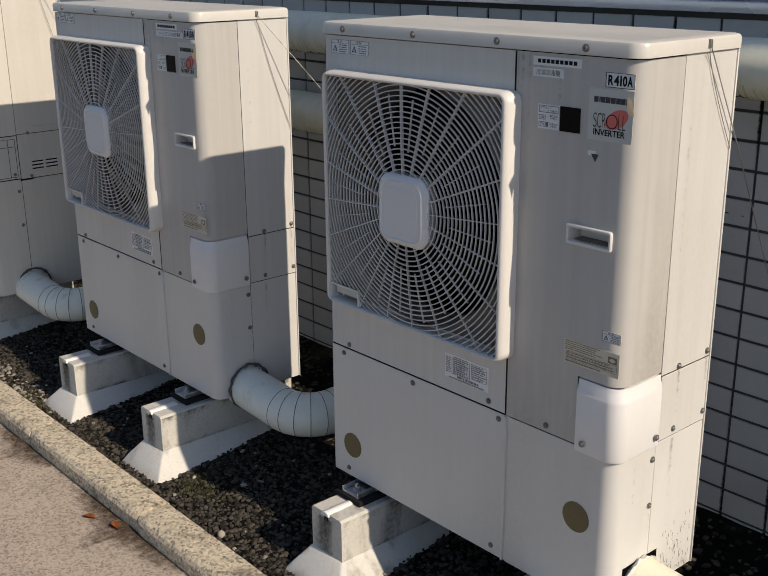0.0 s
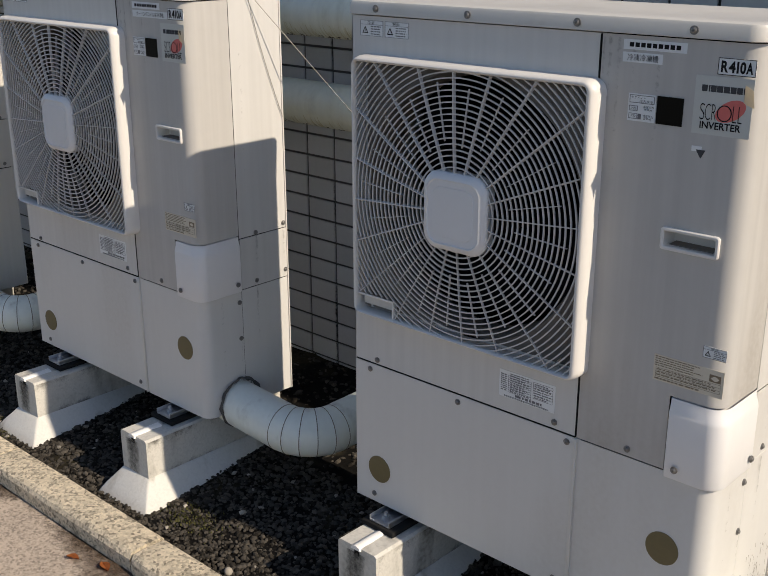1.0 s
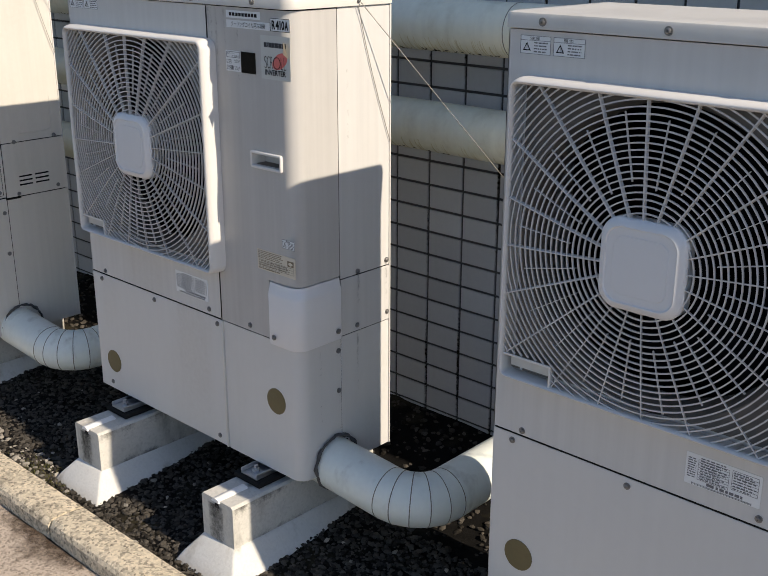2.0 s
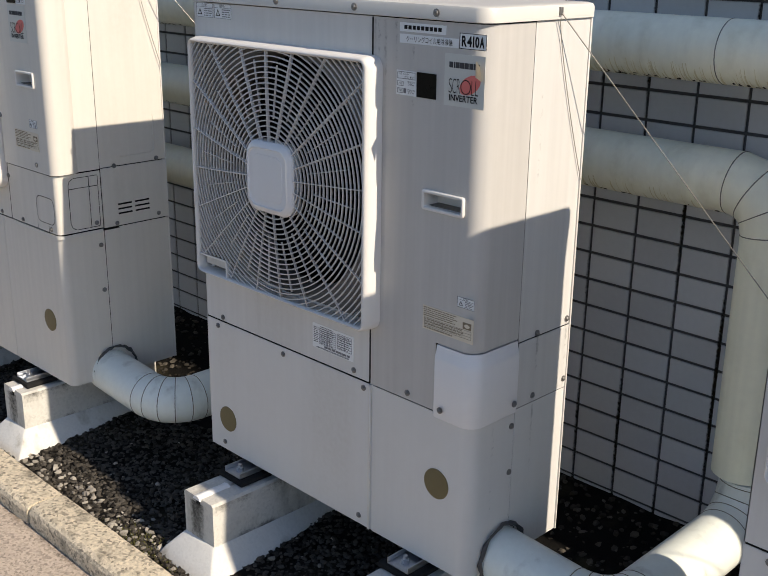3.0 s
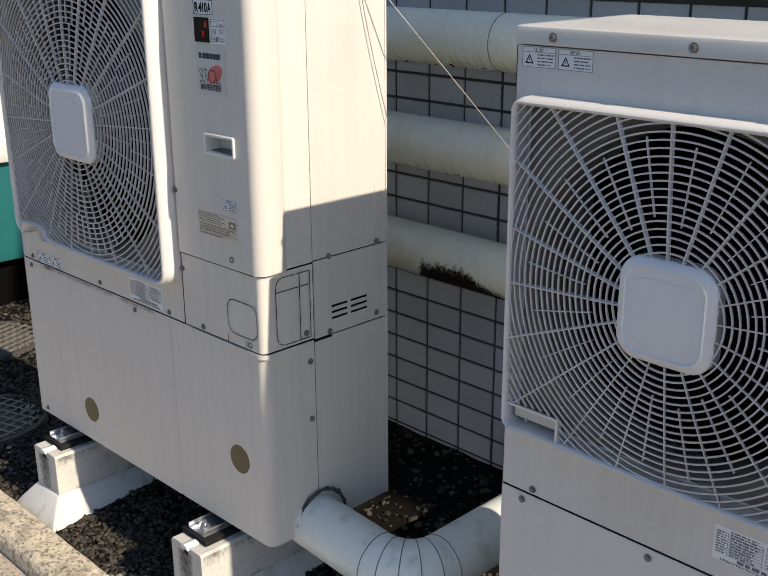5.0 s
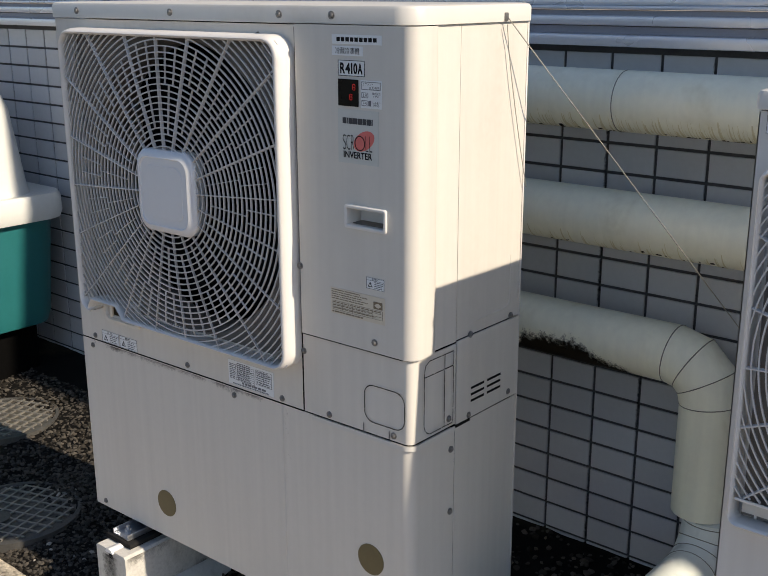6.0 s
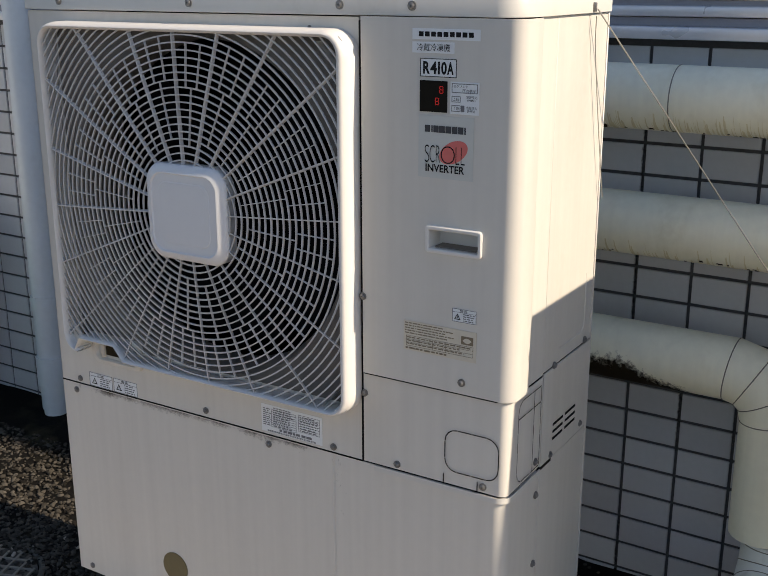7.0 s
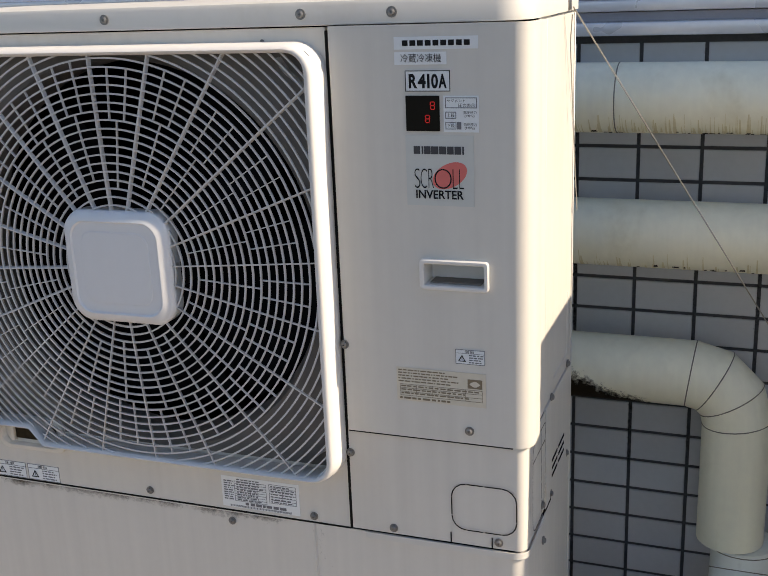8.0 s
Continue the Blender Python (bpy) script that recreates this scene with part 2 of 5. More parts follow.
def wrap(path, z0, z1, holes=(), thick=0.0015, zcuts=()):
    """Sheet metal along a path seen from above, from z0 to z1, with holes given as (i0, i1, z0, z1) in the path's points."""
    bm = bmesh.new()
    zs = sorted({z0, z1, *zcuts, *(z for h in holes for z in h[2:])})
    grid = [[bm.verts.new((x, y, z)) for x, y in path] for z in zs]
    for j in range(len(zs) - 1):
        for i in range(len(path) - 1):
            mid = (zs[j] + zs[j + 1]) / 2
            if not any(h[0] <= i < h[1] and h[2] < mid < h[3] for h in holes):
                bm.faces.new((grid[j][i], grid[j][i + 1], grid[j + 1][i + 1], grid[j + 1][i]))
    bmesh.ops.delete(bm, geom=[v for v in bm.verts if not v.link_faces], context="VERTS")
    bmesh.ops.solidify(bm, geom=bm.faces[:], thickness=thick)
    return bm


def corner(x, y, r, n=8):
    """The rounded front right corner, as seen from above, from the front to the side."""
    return [(x - r + r * math.sin(radians(90 * i / n)), y + r - r * math.cos(radians(90 * i / n))) for i in range(n + 1)]


def disc(cx, cz, r, y0, y1, n=28, dome=0.0):
    bm = bmesh.new()
    rings = [[(cx + q * math.cos(2 * math.pi * i / n), y, cz + q * math.sin(2 * math.pi * i / n)) for i in range(n)] for q, y in
             ((r, y1), (r, y0), (r * 0.6, y0 - dome * 0.8), (r * 0.2, y0 - dome))]
    return loft(bm, rings)


SCREW = {}


def screw(parent, x, y, z, side=False, r=0.0062):
    """A small pan head with washer; it faces the front, or the right side."""
    key = (side, r)
    if key not in SCREW:
        bm = disc(0, 0, r, -0.0012, 0.001, 12, 0.0)
        rings = [[(q * math.cos(2 * math.pi * i / 10), yy, q * math.sin(2 * math.pi * i / 10)) for i in range(10)] for q, yy in
                 ((r * 0.68, 0), (r * 0.66, -0.003), (r * 0.4, -0.0042), (r * 0.16, -0.0042), (r * 0.12, -0.0025))]
        loft(bm, rings)
        if side:
            bmesh.ops.transform(bm, matrix=Matrix.Rotation(radians(90), 4, "Z"), verts=bm.verts[:])
        SCREW[key] = mesh_of("screw", bm, ZINC, 35)
    ob = part("screw", SCREW[key], ZINC, parent)
    ob.location = (x, y, z)
    return ob


def plate(name, x0, x1, z0, z1, y, material, parent, label="", thick=0.0006):
    return part(name, box(x0, x1, y - thick, y, z0, z1), material, parent, label)


def lettering(name, text, x0, x1, z0, z1, y, material, parent, label="", lean=0.0, fat=0.0):
    """Writing that fills the given rectangle on a front."""
    cu = bpy.data.curves.new(name, "FONT")
    cu.body, cu.offset = text, fat
    tmp = new(name, cu)
    me = bpy.data.meshes.new_from_object(tmp.evaluated_get(bpy.context.evaluated_depsgraph_get()))
    bpy.data.objects.remove(tmp)
    co = np.array([v.co[:] for v in me.vertices])
    lo, hi = co.min(0), co.max(0)
    for v in me.vertices:
        u, w = (v.co.x - lo[0]) / (hi[0] - lo[0]), (v.co.y - lo[1]) / (hi[1] - lo[1])
        v.co = (x0 + (x1 - x0) * u + lean * (z1 - z0) * w, y, z0 + (z1 - z0) * w)
    me.materials.clear()
    me.materials.append(material)
    return part(name, me, material, parent, label)


def bars(name, rects, y, material, parent, label="", thick=0.0004):
    """Writing too small to read, or not to be read: plain bars (x0, x1, z0, z1)."""
    bm = bmesh.new()
    for x0, x1, z0, z1 in rects:
        add_box(bm, x0, x1, y - thick, y, z0, z1)
    return tagged(part(name, bm, material, parent, label), kind="stuff")


def text_lines(x0, x1, z0, z1, rows, seed, fill=0.5):
    """Rows of short bars like small print."""
    rng, out = random.Random(seed), []
    h = (z1 - z0) / rows
    for i in range(rows):
        x, zc = x0, z1 - (i + 0.5) * h
        end = x1 - rng.random() * 0.25 * (x1 - x0)
        while x < end:
            w = min(end - x, (0.4 + rng.random() * 1.6) * h)
            out.append((x, x + w, zc - fill * h / 2, zc + fill * h / 2))
            x += w + h * (0.25 + 0.3 * rng.random())
    return out


def grid_lines(x0, x1, z0, z1, cols, rows, t=0.0005):
    out = [(x0 + (x1 - x0) * i / cols - t / 2, x0 + (x1 - x0) * i / cols + t / 2, z0, z1) for i in range(cols + 1)]
    return out + [(x0, x1, z0 + (z1 - z0) * i / rows - t / 2, z0 + (z1 - z0) * i / rows + t / 2) for i in range(rows + 1)]


def stain_sheet(name, nu, nv, at_point, cover, material, parent=None, label=""):
    """A thin stained skin: at_point(u, v) gives its place, cover(u, v) how dense it is."""
    me = bpy.data.meshes.new(name)
    uv = [(i / nu, j / nv) for j in range(nv + 1) for i in range(nu + 1)]
    quads = [(j * (nu + 1) + i, j * (nu + 1) + i + 1, (j + 1) * (nu + 1) + i + 1, (j + 1) * (nu + 1) + i) for j in range(nv) for i in range(nu)]
    me.from_pydata([tuple(at_point(u, v)) for u, v in uv], [], quads)
    layer = me.attributes.new("cover", "FLOAT", "POINT")
    for i, (u, v) in enumerate(uv):
        layer.data[i].value = cover(u, v)
    me.materials.append(material)
    ob = new(name, me)
    if parent:
        ob.parent = parent
        return tagged(ob, label, kind="stuff")
    return tagged(ob, label, "stain", kind="stuff")


def outline(x0, x1, z0, z1, t):
    return [(x0, x1, z0, z0 + t), (x0, x1, z1 - t, z1), (x0, x0 + t, z0 + t, z1 - t), (x1 - t, x1, z0 + t, z1 - t)]


# ---- fan grille ----
def guard_mesh(cx, cz, x0, x1, z0, z1, r0, pitch, y, notch, mids):
    """Concentric ribs and slanted spokes that run under the lip of the square frame."""
    bm = bmesh.new()

    def inside(px, pz):
        return x0 < px < x1 and z0 < pz < z1 and not (px < notch[1] and pz < notch[3])

    def bulge(r):
        return y - 0.010 * max(0.0, 1 - (r / (0.55 * (x1 - x0))) ** 2)

    def band(quads):
        prev = None
        for quad in quads:
            quad = [bm.verts.new(q) for q in quad]
            if prev:
                for j in range(4):
                    bm.faces.new((prev[j], prev[(j + 1) % 4], quad[(j + 1) % 4], quad[j]))
            prev = quad

    rmax = math.hypot(max(x1 - cx, cx - x0), max(z1 - cz, cz - z0))
    r = r0
    while r < rmax:
        n = max(60, int(2 * math.pi * r / 0.012))
        yy = bulge(r)
        half, deep = 0.00120, 0.0042
        fine = 8
        run = []
        for i in range(n * fine + 1):
            a = 2 * math.pi * i / (n * fine)
            c, s = math.cos(a), math.sin(a)
            ok = inside(cx + r * c, cz + r * s)
            quad = [(cx + q * c, d, cz + q * s) for q, d in ((r - half, yy + 0.0006), (r + half, yy + 0.0006), (r + half * 0.7, yy + deep), (r - half * 0.7, yy + deep))]
            if ok and (not run or i % fine == 0):
                run.append(quad)
            if ok:
                tail = quad
            if run and (not ok or i == n * fine):
                band(run + [tail])
                run = []
        r += pitch

    def spoke(a, ra, rb, w, deep, lift, slant):
        c, s = math.cos(a), math.sin(a)
        while rb > ra and not inside(cx + rb * c, cz + rb * s):
            rb -= 0.001
        if rb <= ra:
            return
        steps = max(1, int((rb - ra) / 0.03))
        quads = []
        for i in range(steps + 1):
            q = ra + (rb - ra) * i / steps
            f, k = bulge(q) - lift, bulge(q) + deep
            quads.append([(cx + q * c - t * s, d, cz + q * s + t * c) for t, d in ((-w, f), (w, f), (w - slant, k), (-w - slant, k))])
        band(quads)

    spokes = 20
    for i in range(spokes):
        a = 2 * math.pi * (i + 0.22) / spokes
        spoke(a, r0 - 0.012, rmax, 0.0010, 0.0055, 0.0005, 0.0014)
        b = a + math.pi / spokes
        for turn, first, last in mids:
            spoke(b + turn, r0 + pitch * (first + i % 2), r0 + pitch * (last + i % 2), 0.0006, 0.004, 0.0, 0.0)
    return mesh_of("guard", bm, GRILLE)


def add_grille(unit, spec):
    x0, x1, z0, z1 = spec["grille"]
    proud, lip = spec["proud"], 0.018
    g = part("grille_frame", bmesh.new(), FRAME, unit, "white plastic fan guard frame with rounded corners")
    bm = bmesh.new()
    r = spec["grille_r"]
    outer, inner = 0.0, lip
    loops = []
    for inset, y in ((0.0, 0.0), (0.001, -proud * 0.65), (0.006, -proud * 0.95), (0.011, -proud), (inner - 0.003, -proud * 0.97), (inner, -proud * 0.82), (inner + 0.001, -0.004)):
        thin = inset * 0.42
        loop = rounded(x0 + thin, x1 - inset, z0 + thin, z1 - inset * 0.66, max(0.006, r - inset * 0.8), 7)
        if spec["cut"]:
            # the bottom rail steps up over the hand hole in the panel
            a, b, c, d, up = spec["cut"]
            zb = z0 + thin
            foot = [(x0 + thin + 0.030 - 0.030 * math.cos(radians(18 * i)), zb + 0.030 - 0.030 * math.sin(radians(18 * i))) for i in range(6)]
            loop[16:24] = foot + [(a, zb), (b, zb + up), (c, zb + up), (d, zb)]
        loops.append([(px, y, pz) for px, pz in loop])
    loft(bm, loops, False, False)
    # the notch for the hand at the lower left corner
    nx0, nx1, nz0, nz1 = spec["notch"]
    g.data = mesh_of("grille_frame", bm, FRAME, 50)
    if spec["cut"]:
        a, b, c, d, up = spec["cut"]
        bm = bmesh.new()
        pts = [(x0 + 0.003, z0 + 0.075), (x0 + 0.003, z0 + 0.030), (x0 + 0.012, z0 + 0.010), (x0 + 0.030, z0 + 0.002), (a, z0 + 0.002), (b, z0 + up), (b - 0.012, z0 + up + 0.006)]
        loft(bm, [[(px, yy, pz) for px, pz in pts] for yy in (-proud * 0.55, -proud * 0.45)])
        part("corner_web", bm, FRAME, g, "smooth web in the frame's lower corner")
    else:
        part("corner_pocket", wrapped_pocket(nx0, nx1, nz0, nz1, -proud * 0.86), FRAME, g, "hand pocket with a pale insert")
        part("pocket_insert", box(nx0 + 0.008, nx1 - 0.004, -proud * 0.55, -proud * 0.5, nz1 - 0.024, nz1 - 0.005, 0.001), CREAM, g, "dirty cream insert")
        part("pocket_slot", box(nx0 + 0.006, nx1 - 0.004, -proud * 0.40, -proud * 0.36, nz0 + 0.010, nz1 - 0.022), SHROUD, g, "dark slot of the hand pocket")
        part("pocket_rib", box(nx0 + 0.026, nx0 + 0.029, -proud * 0.5, -proud * 0.36, nz0 + 0.010, nz1 - 0.022), FRAME, g)
    cx, cz = spec["hub"]
    part("guard", guard_mesh(cx, cz, x0 + 0.004, x1 - inner + 0.008, z0 + 0.004, z1 - inner + 0.008, spec["r0"], spec["pitch"], -proud * 0.78, spec["notch"], spec["mids"]), GRILLE, g, "pale grey concentric fan guard ribs")
    # folded gussets in the right-hand corners
    for gz, up in ((z1 - inner, -1), (z0 + inner * 0.42, 1)):
        gx = x1 - inner
        bm = bmesh.new()
        pts = [(gx - 0.044, gz + up * 0.001), (gx - 0.030, gz + up * 0.020), (gx - 0.012, gz + up * 0.034), (gx - 0.001, gz + up * 0.042)]
        for (ax, az), (bx, bz) in zip(pts, pts[1:]):
            bm.faces.new([bm.verts.new(q) for q in ((ax, -proud * 0.62, az), (bx, -proud * 0.62, bz), (bx, -0.002, bz), (ax, -0.002, az))])
        part("corner_gusset", mesh_of("corner_gusset", bm, FRAME), FRAME, g, "folded pale gusset in the frame's corner")
    hw, hh = spec["hub_size"]
    bm = bmesh.new()
    hub = []
    for k, y, bow in ((1.0, -proud * 0.5, 0.07), (1.0, -proud - 0.001, 0.07), (0.985, -proud - 0.004, 0.07), (0.955, -proud - 0.0065, 0.07), (0.84, -proud - 0.0110, 0.06), (0.825, -proud - 0.0112, 0.06), (0.80, -proud - 0.0088, 0.06), (0.64, -proud - 0.0088, 0.06), (0.625, -proud - 0.0098, 0.06), (0.25, -proud - 0.0102, 0.03)):
        loop = []
        for px, pz in rounded(-hw / 2 * k, hw / 2 * k, -hh / 2 * k, hh / 2 * k, 0.026 * k, 7):
            u, w = px / (hw / 2), pz / (hh / 2)
            loop.append((cx + px * (1 + bow * (1 - w * w)), y, cz + pz * (1 + bow * (1 - u * u))))
        hub.append(loop)
    loft(bm, hub, False, True)
    part("hub_cap", mesh_of("hub_cap", bm, COVER, 30), COVER, g, "plain pale grey square hub cap with bowed sides")
    return g


def wrapped_pocket(x0, x1, z0, z1, y):
    bm = bmesh.new()
    add_box(bm, x0, x1, y, y + 0.003, z1 - 0.004, z1, 0.001)
    add_box(bm, x1 - 0.004, x1, y, y + 0.012, z0, z1 - 0.004, 0.001)
    return bm


def add_fan(unit, spec):
    cx, cz = spec["hub"]
    r = spec["fan_r"]
    x0, x1, z0, z1 = spec["fan_panel"]
    # front sheet with the round mouth
    bm = bmesh.new()
    angles = sorted({2 * math.pi * i / 72 for i in range(72)} | {math.atan2(z - cz, x - cx) % (2 * math.pi) for x in (x0, x1) for z in (z0, z1)})
    ring, rim = [], []
    for a in angles:
        c, s = math.cos(a), math.sin(a)
        t = min((x1 - cx) / c if c > 1e-9 else (x0 - cx) / c if c < -1e-9 else 9, (z1 - cz) / s if s > 1e-9 else (z0 - cz) / s if s < -1e-9 else 9)
        rim.append((cx + t * c, 0.0, cz + t * s))
        ring.append((cx + r * c, 0.0, cz + r * s))
    back = [(x, 0.012, z) for x, _, z in rim]
    gx0, gx1, gz0, gz1 = spec["grille"]
    mid = [(min(max(x, gx0 + 0.012), gx1 - 0.012), 0.0, min(max(z, gz0 + 0.012), gz1 - 0.012)) for x, _, z in rim]
    loft(bm, [back, rim, mid], False, False)
    # The sheet inside the guard gets dust and the guard's shade in one colour.
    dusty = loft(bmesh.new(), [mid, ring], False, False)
    part("dusty_plate", mesh_of("dusty_plate", dusty, SHROUD, 30), SHROUD, unit, "dusty plate behind the fan guard, darkened for the guard's shade")
    part("fan_panel", mesh_of("fan_panel", bm, spec["paint"], 30), spec["paint"], unit, "painted sheet front round the fan")
    bm = bmesh.new()
    mouth = [[(cx + r * k * math.cos(a), y, cz + r * k * math.sin(a)) for a in angles] for k, y in ((1.0, 0.0), (0.985, 0.006), (0.965, 0.02), (0.96, 0.07), (0.97, 0.075), (0.99, 0.05))]
    loft(bm, mouth, False, False)
    sh = part("fan_shroud", mesh_of("fan_shroud", bm, SHROUD, 50), SHROUD, unit, "dusty round fan shroud in a tone darkened for shade")
    # Black sheet that paints the shade behind the fan.
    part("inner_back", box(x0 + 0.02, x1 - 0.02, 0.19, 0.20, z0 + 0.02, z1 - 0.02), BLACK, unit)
    for k in range(4):
        bm = bmesh.new()
        rows = []
        for i in range(7):
            q = 0.06 + (r * 0.92 - 0.06) * i / 6
            row = []
            for j in range(6):
                a = radians(90 * k + 20 + (62 + 10 * i / 6) * j / 5 + 14 * i / 6)
                row.append(bm.verts.new((cx + q * math.cos(a), 0.065 + 0.075 * j / 5, cz + q * math.sin(a))))
            rows.append(row)
        for a, b in zip(rows, rows[1:]):
            for j in range(5):
                bm.faces.new((a[j], a[j + 1], b[j + 1], b[j]))
        bmesh.ops.solidify(bm, geom=bm.faces[:], thickness=0.004)
        part("fan_blade", mesh_of("fan_blade", bm, BLADE, 50), BLADE, unit, "fan blade coloured near black for the shade inside")
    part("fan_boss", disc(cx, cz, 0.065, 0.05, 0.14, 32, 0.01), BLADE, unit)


def lid_loop(x0, x1, y0, y1, front, rear, n=8):
    """A lid's outline from above: one wide corner at the front right, tight ones elsewhere."""
    pts = []
    for cx, cy, r, a0 in ((x1 - rear, y1 - rear, rear, 0), (x0 + rear, y1 - rear, rear, 90), (x0 + rear, y0 + rear, rear, 180), (x1 - front, y0 + front, front, 270)):
        pts += [(cx + r * math.cos(radians(a0 + 90 * i / n)), cy + r * math.sin(radians(a0 + 90 * i / n))) for i in range(n + 1)]
    return pts


def add_lid(unit, spec):
    W, D, H, z = spec["W"], spec["D"], spec["H"], spec["lid_z"]
    r, o = spec["corner_r"], 0.006
    bm = bmesh.new()
    loops = []
    for inset, zz in ((0.003, z), (0.0, z + 0.001), (0.0, H - 0.007), (0.0025, H - 0.002), (0.008, H), (0.03, H + 0.0005), (0.05, H - 0.002)):
        loops.append([(x, y, zz) for x, y in lid_loop(-o + inset, W + o - inset, -o + inset, D + o - inset, max(0.004, r + 0.004 - inset * 0.6), max(0.003, 0.011 - inset * 0.15))])
    loft(bm, loops, True, True)
    lid = part("lid", mesh_of("lid", bm, LID, 35), LID, unit, "sun-bleached sheet metal lid with rounded rim")
    for x in spec["lid_screws"]:
        screw(lid, x, -o - 0.0005, (z + H) / 2 - 0.001, r=0.0068)
    hook = bmesh.new()
    hy, hz = spec["hook"]
    add_box(hook, W + o - 0.002, W + o + 0.004, hy - 0.004, hy + 0.004, hz - 0.008, hz + 0.006, 0.0015)
    part("wire_eye", hook, ZINC, lid, "small steel eye for a guy wire")
    return lid


def add_handle(unit, x0, x1, z0, z1, back_material, shift=0.0):
    f = 0.006
    bm = bmesh.new()
    loops = []
    for inset, y in ((0.0, 0.0005), (0.0, -0.004), (0.0015, -0.0055), (f - 0.0015, -0.0055), (f, -0.004), (f + 0.001, 0.03)):
        loops.append([(x, y, z) for x, z in rounded(x0 + inset, x1 - inset, z0 + inset, z1 - inset, max(0.002, 0.005 - inset * 0.5), 3)])
    loft(bm, loops, False, True)
    part("handle_recess", mesh_of("handle_recess", bm, FRAME, 40), FRAME, unit, "recessed plastic carrying handle").location.y = shift
    part("handle_dust", box(x0 + 0.012, x1 - 0.012, 0.004, 0.028, z0 + 0.0072, z0 + 0.0085), back_material, unit).location.y = shift


def add_display(unit, d, g, seed, lit=2):
    """The pressure display window and the small sheet that explains it."""
    x0, x1, z0, z1 = d
    w = plate("display_window", x0, x1, z0, z1, 0.0, DISPLAY, unit, "dark pressure display window", 0.0015)
    if lit:
        s = (x1 - x0) / 0.045
        for cx, cz in ((x0 + 0.036 * s, z1 - 0.0120), (x0 + 0.029 * s, z0 + 0.0150))[:lit]:
            bars("display_digit", [(cx - 0.0022, cx + 0.0022, cz + k - 0.0005, cz + k + 0.0005) for k in (-0.0045, 0.0, 0.0045)]
                 + [(cx + k - 0.0005, cx + k + 0.0005, cz + q, cz + q + 0.0036) for k in (-0.0025, 0.0025) for q in (-0.0041, 0.0005)], -0.0016, LED, w, "glowing red digit")
    x0, x1, z0, z1 = g
    p = plate("display_notice", x0, x1, z0, z1, 0.0, WHITE, unit, "white printed notice beside the display", 0.0008)
    W, H = x1 - x0, z1 - z0
    bars("notice_frame", outline(x0 + 0.05 * W, x1 - 0.05 * W, z0 + 0.66 * H, z1 - 0.05 * H, 0.0009), -0.0008, INK_SOFT, p)
    lettering("notice_title", "セグメント", x0 + 0.11 * W, x0 + 0.62 * W, z0 + 0.82 * H, z0 + 0.91 * H, -0.0012, INK, p)
    lettering("notice_line", "圧力表示", x0 + 0.42 * W, x0 + 0.90 * W, z0 + 0.69 * H, z0 + 0.79 * H, -0.0012, INK, p)
    bars("notice_boxes", outline(x0 + 0.05 * W, x0 + 0.36 * W, z0 + 0.37 * H, z0 + 0.56 * H, 0.0008) + outline(x0 + 0.05 * W, x0 + 0.36 * W, z0 + 0.08 * H, z0 + 0.28 * H, 0.0008)
         + [(x0 + 0.38 * W, x0 + 0.50 * W, z0 + 0.08 * H, z0 + 0.28 * H)], -0.0008, INK_SOFT, p)
    for word, zz in (("上段", 0.41), ("下段", 0.13)):
        lettering("notice_word", word, x0 + 0.10 * W, x0 + 0.31 * W, z0 + zz * H, z0 + (zz + 0.11) * H, -0.0012, INK, p)
    for word, zz in (("高圧圧力", 0.50), ("低圧圧力", 0.17)):
        lettering("notice_word", word, x0 + 0.57 * W, x0 + 0.94 * W, z0 + zz * H, z0 + (zz + 0.09) * H, -0.0012, INK, p)
        lettering("notice_word", "(MPa)", x0 + 0.60 * W, x0 + 0.88 * W, z0 + (zz - 0.10) * H, z0 + (zz - 0.02) * H, -0.0012, INK, p)


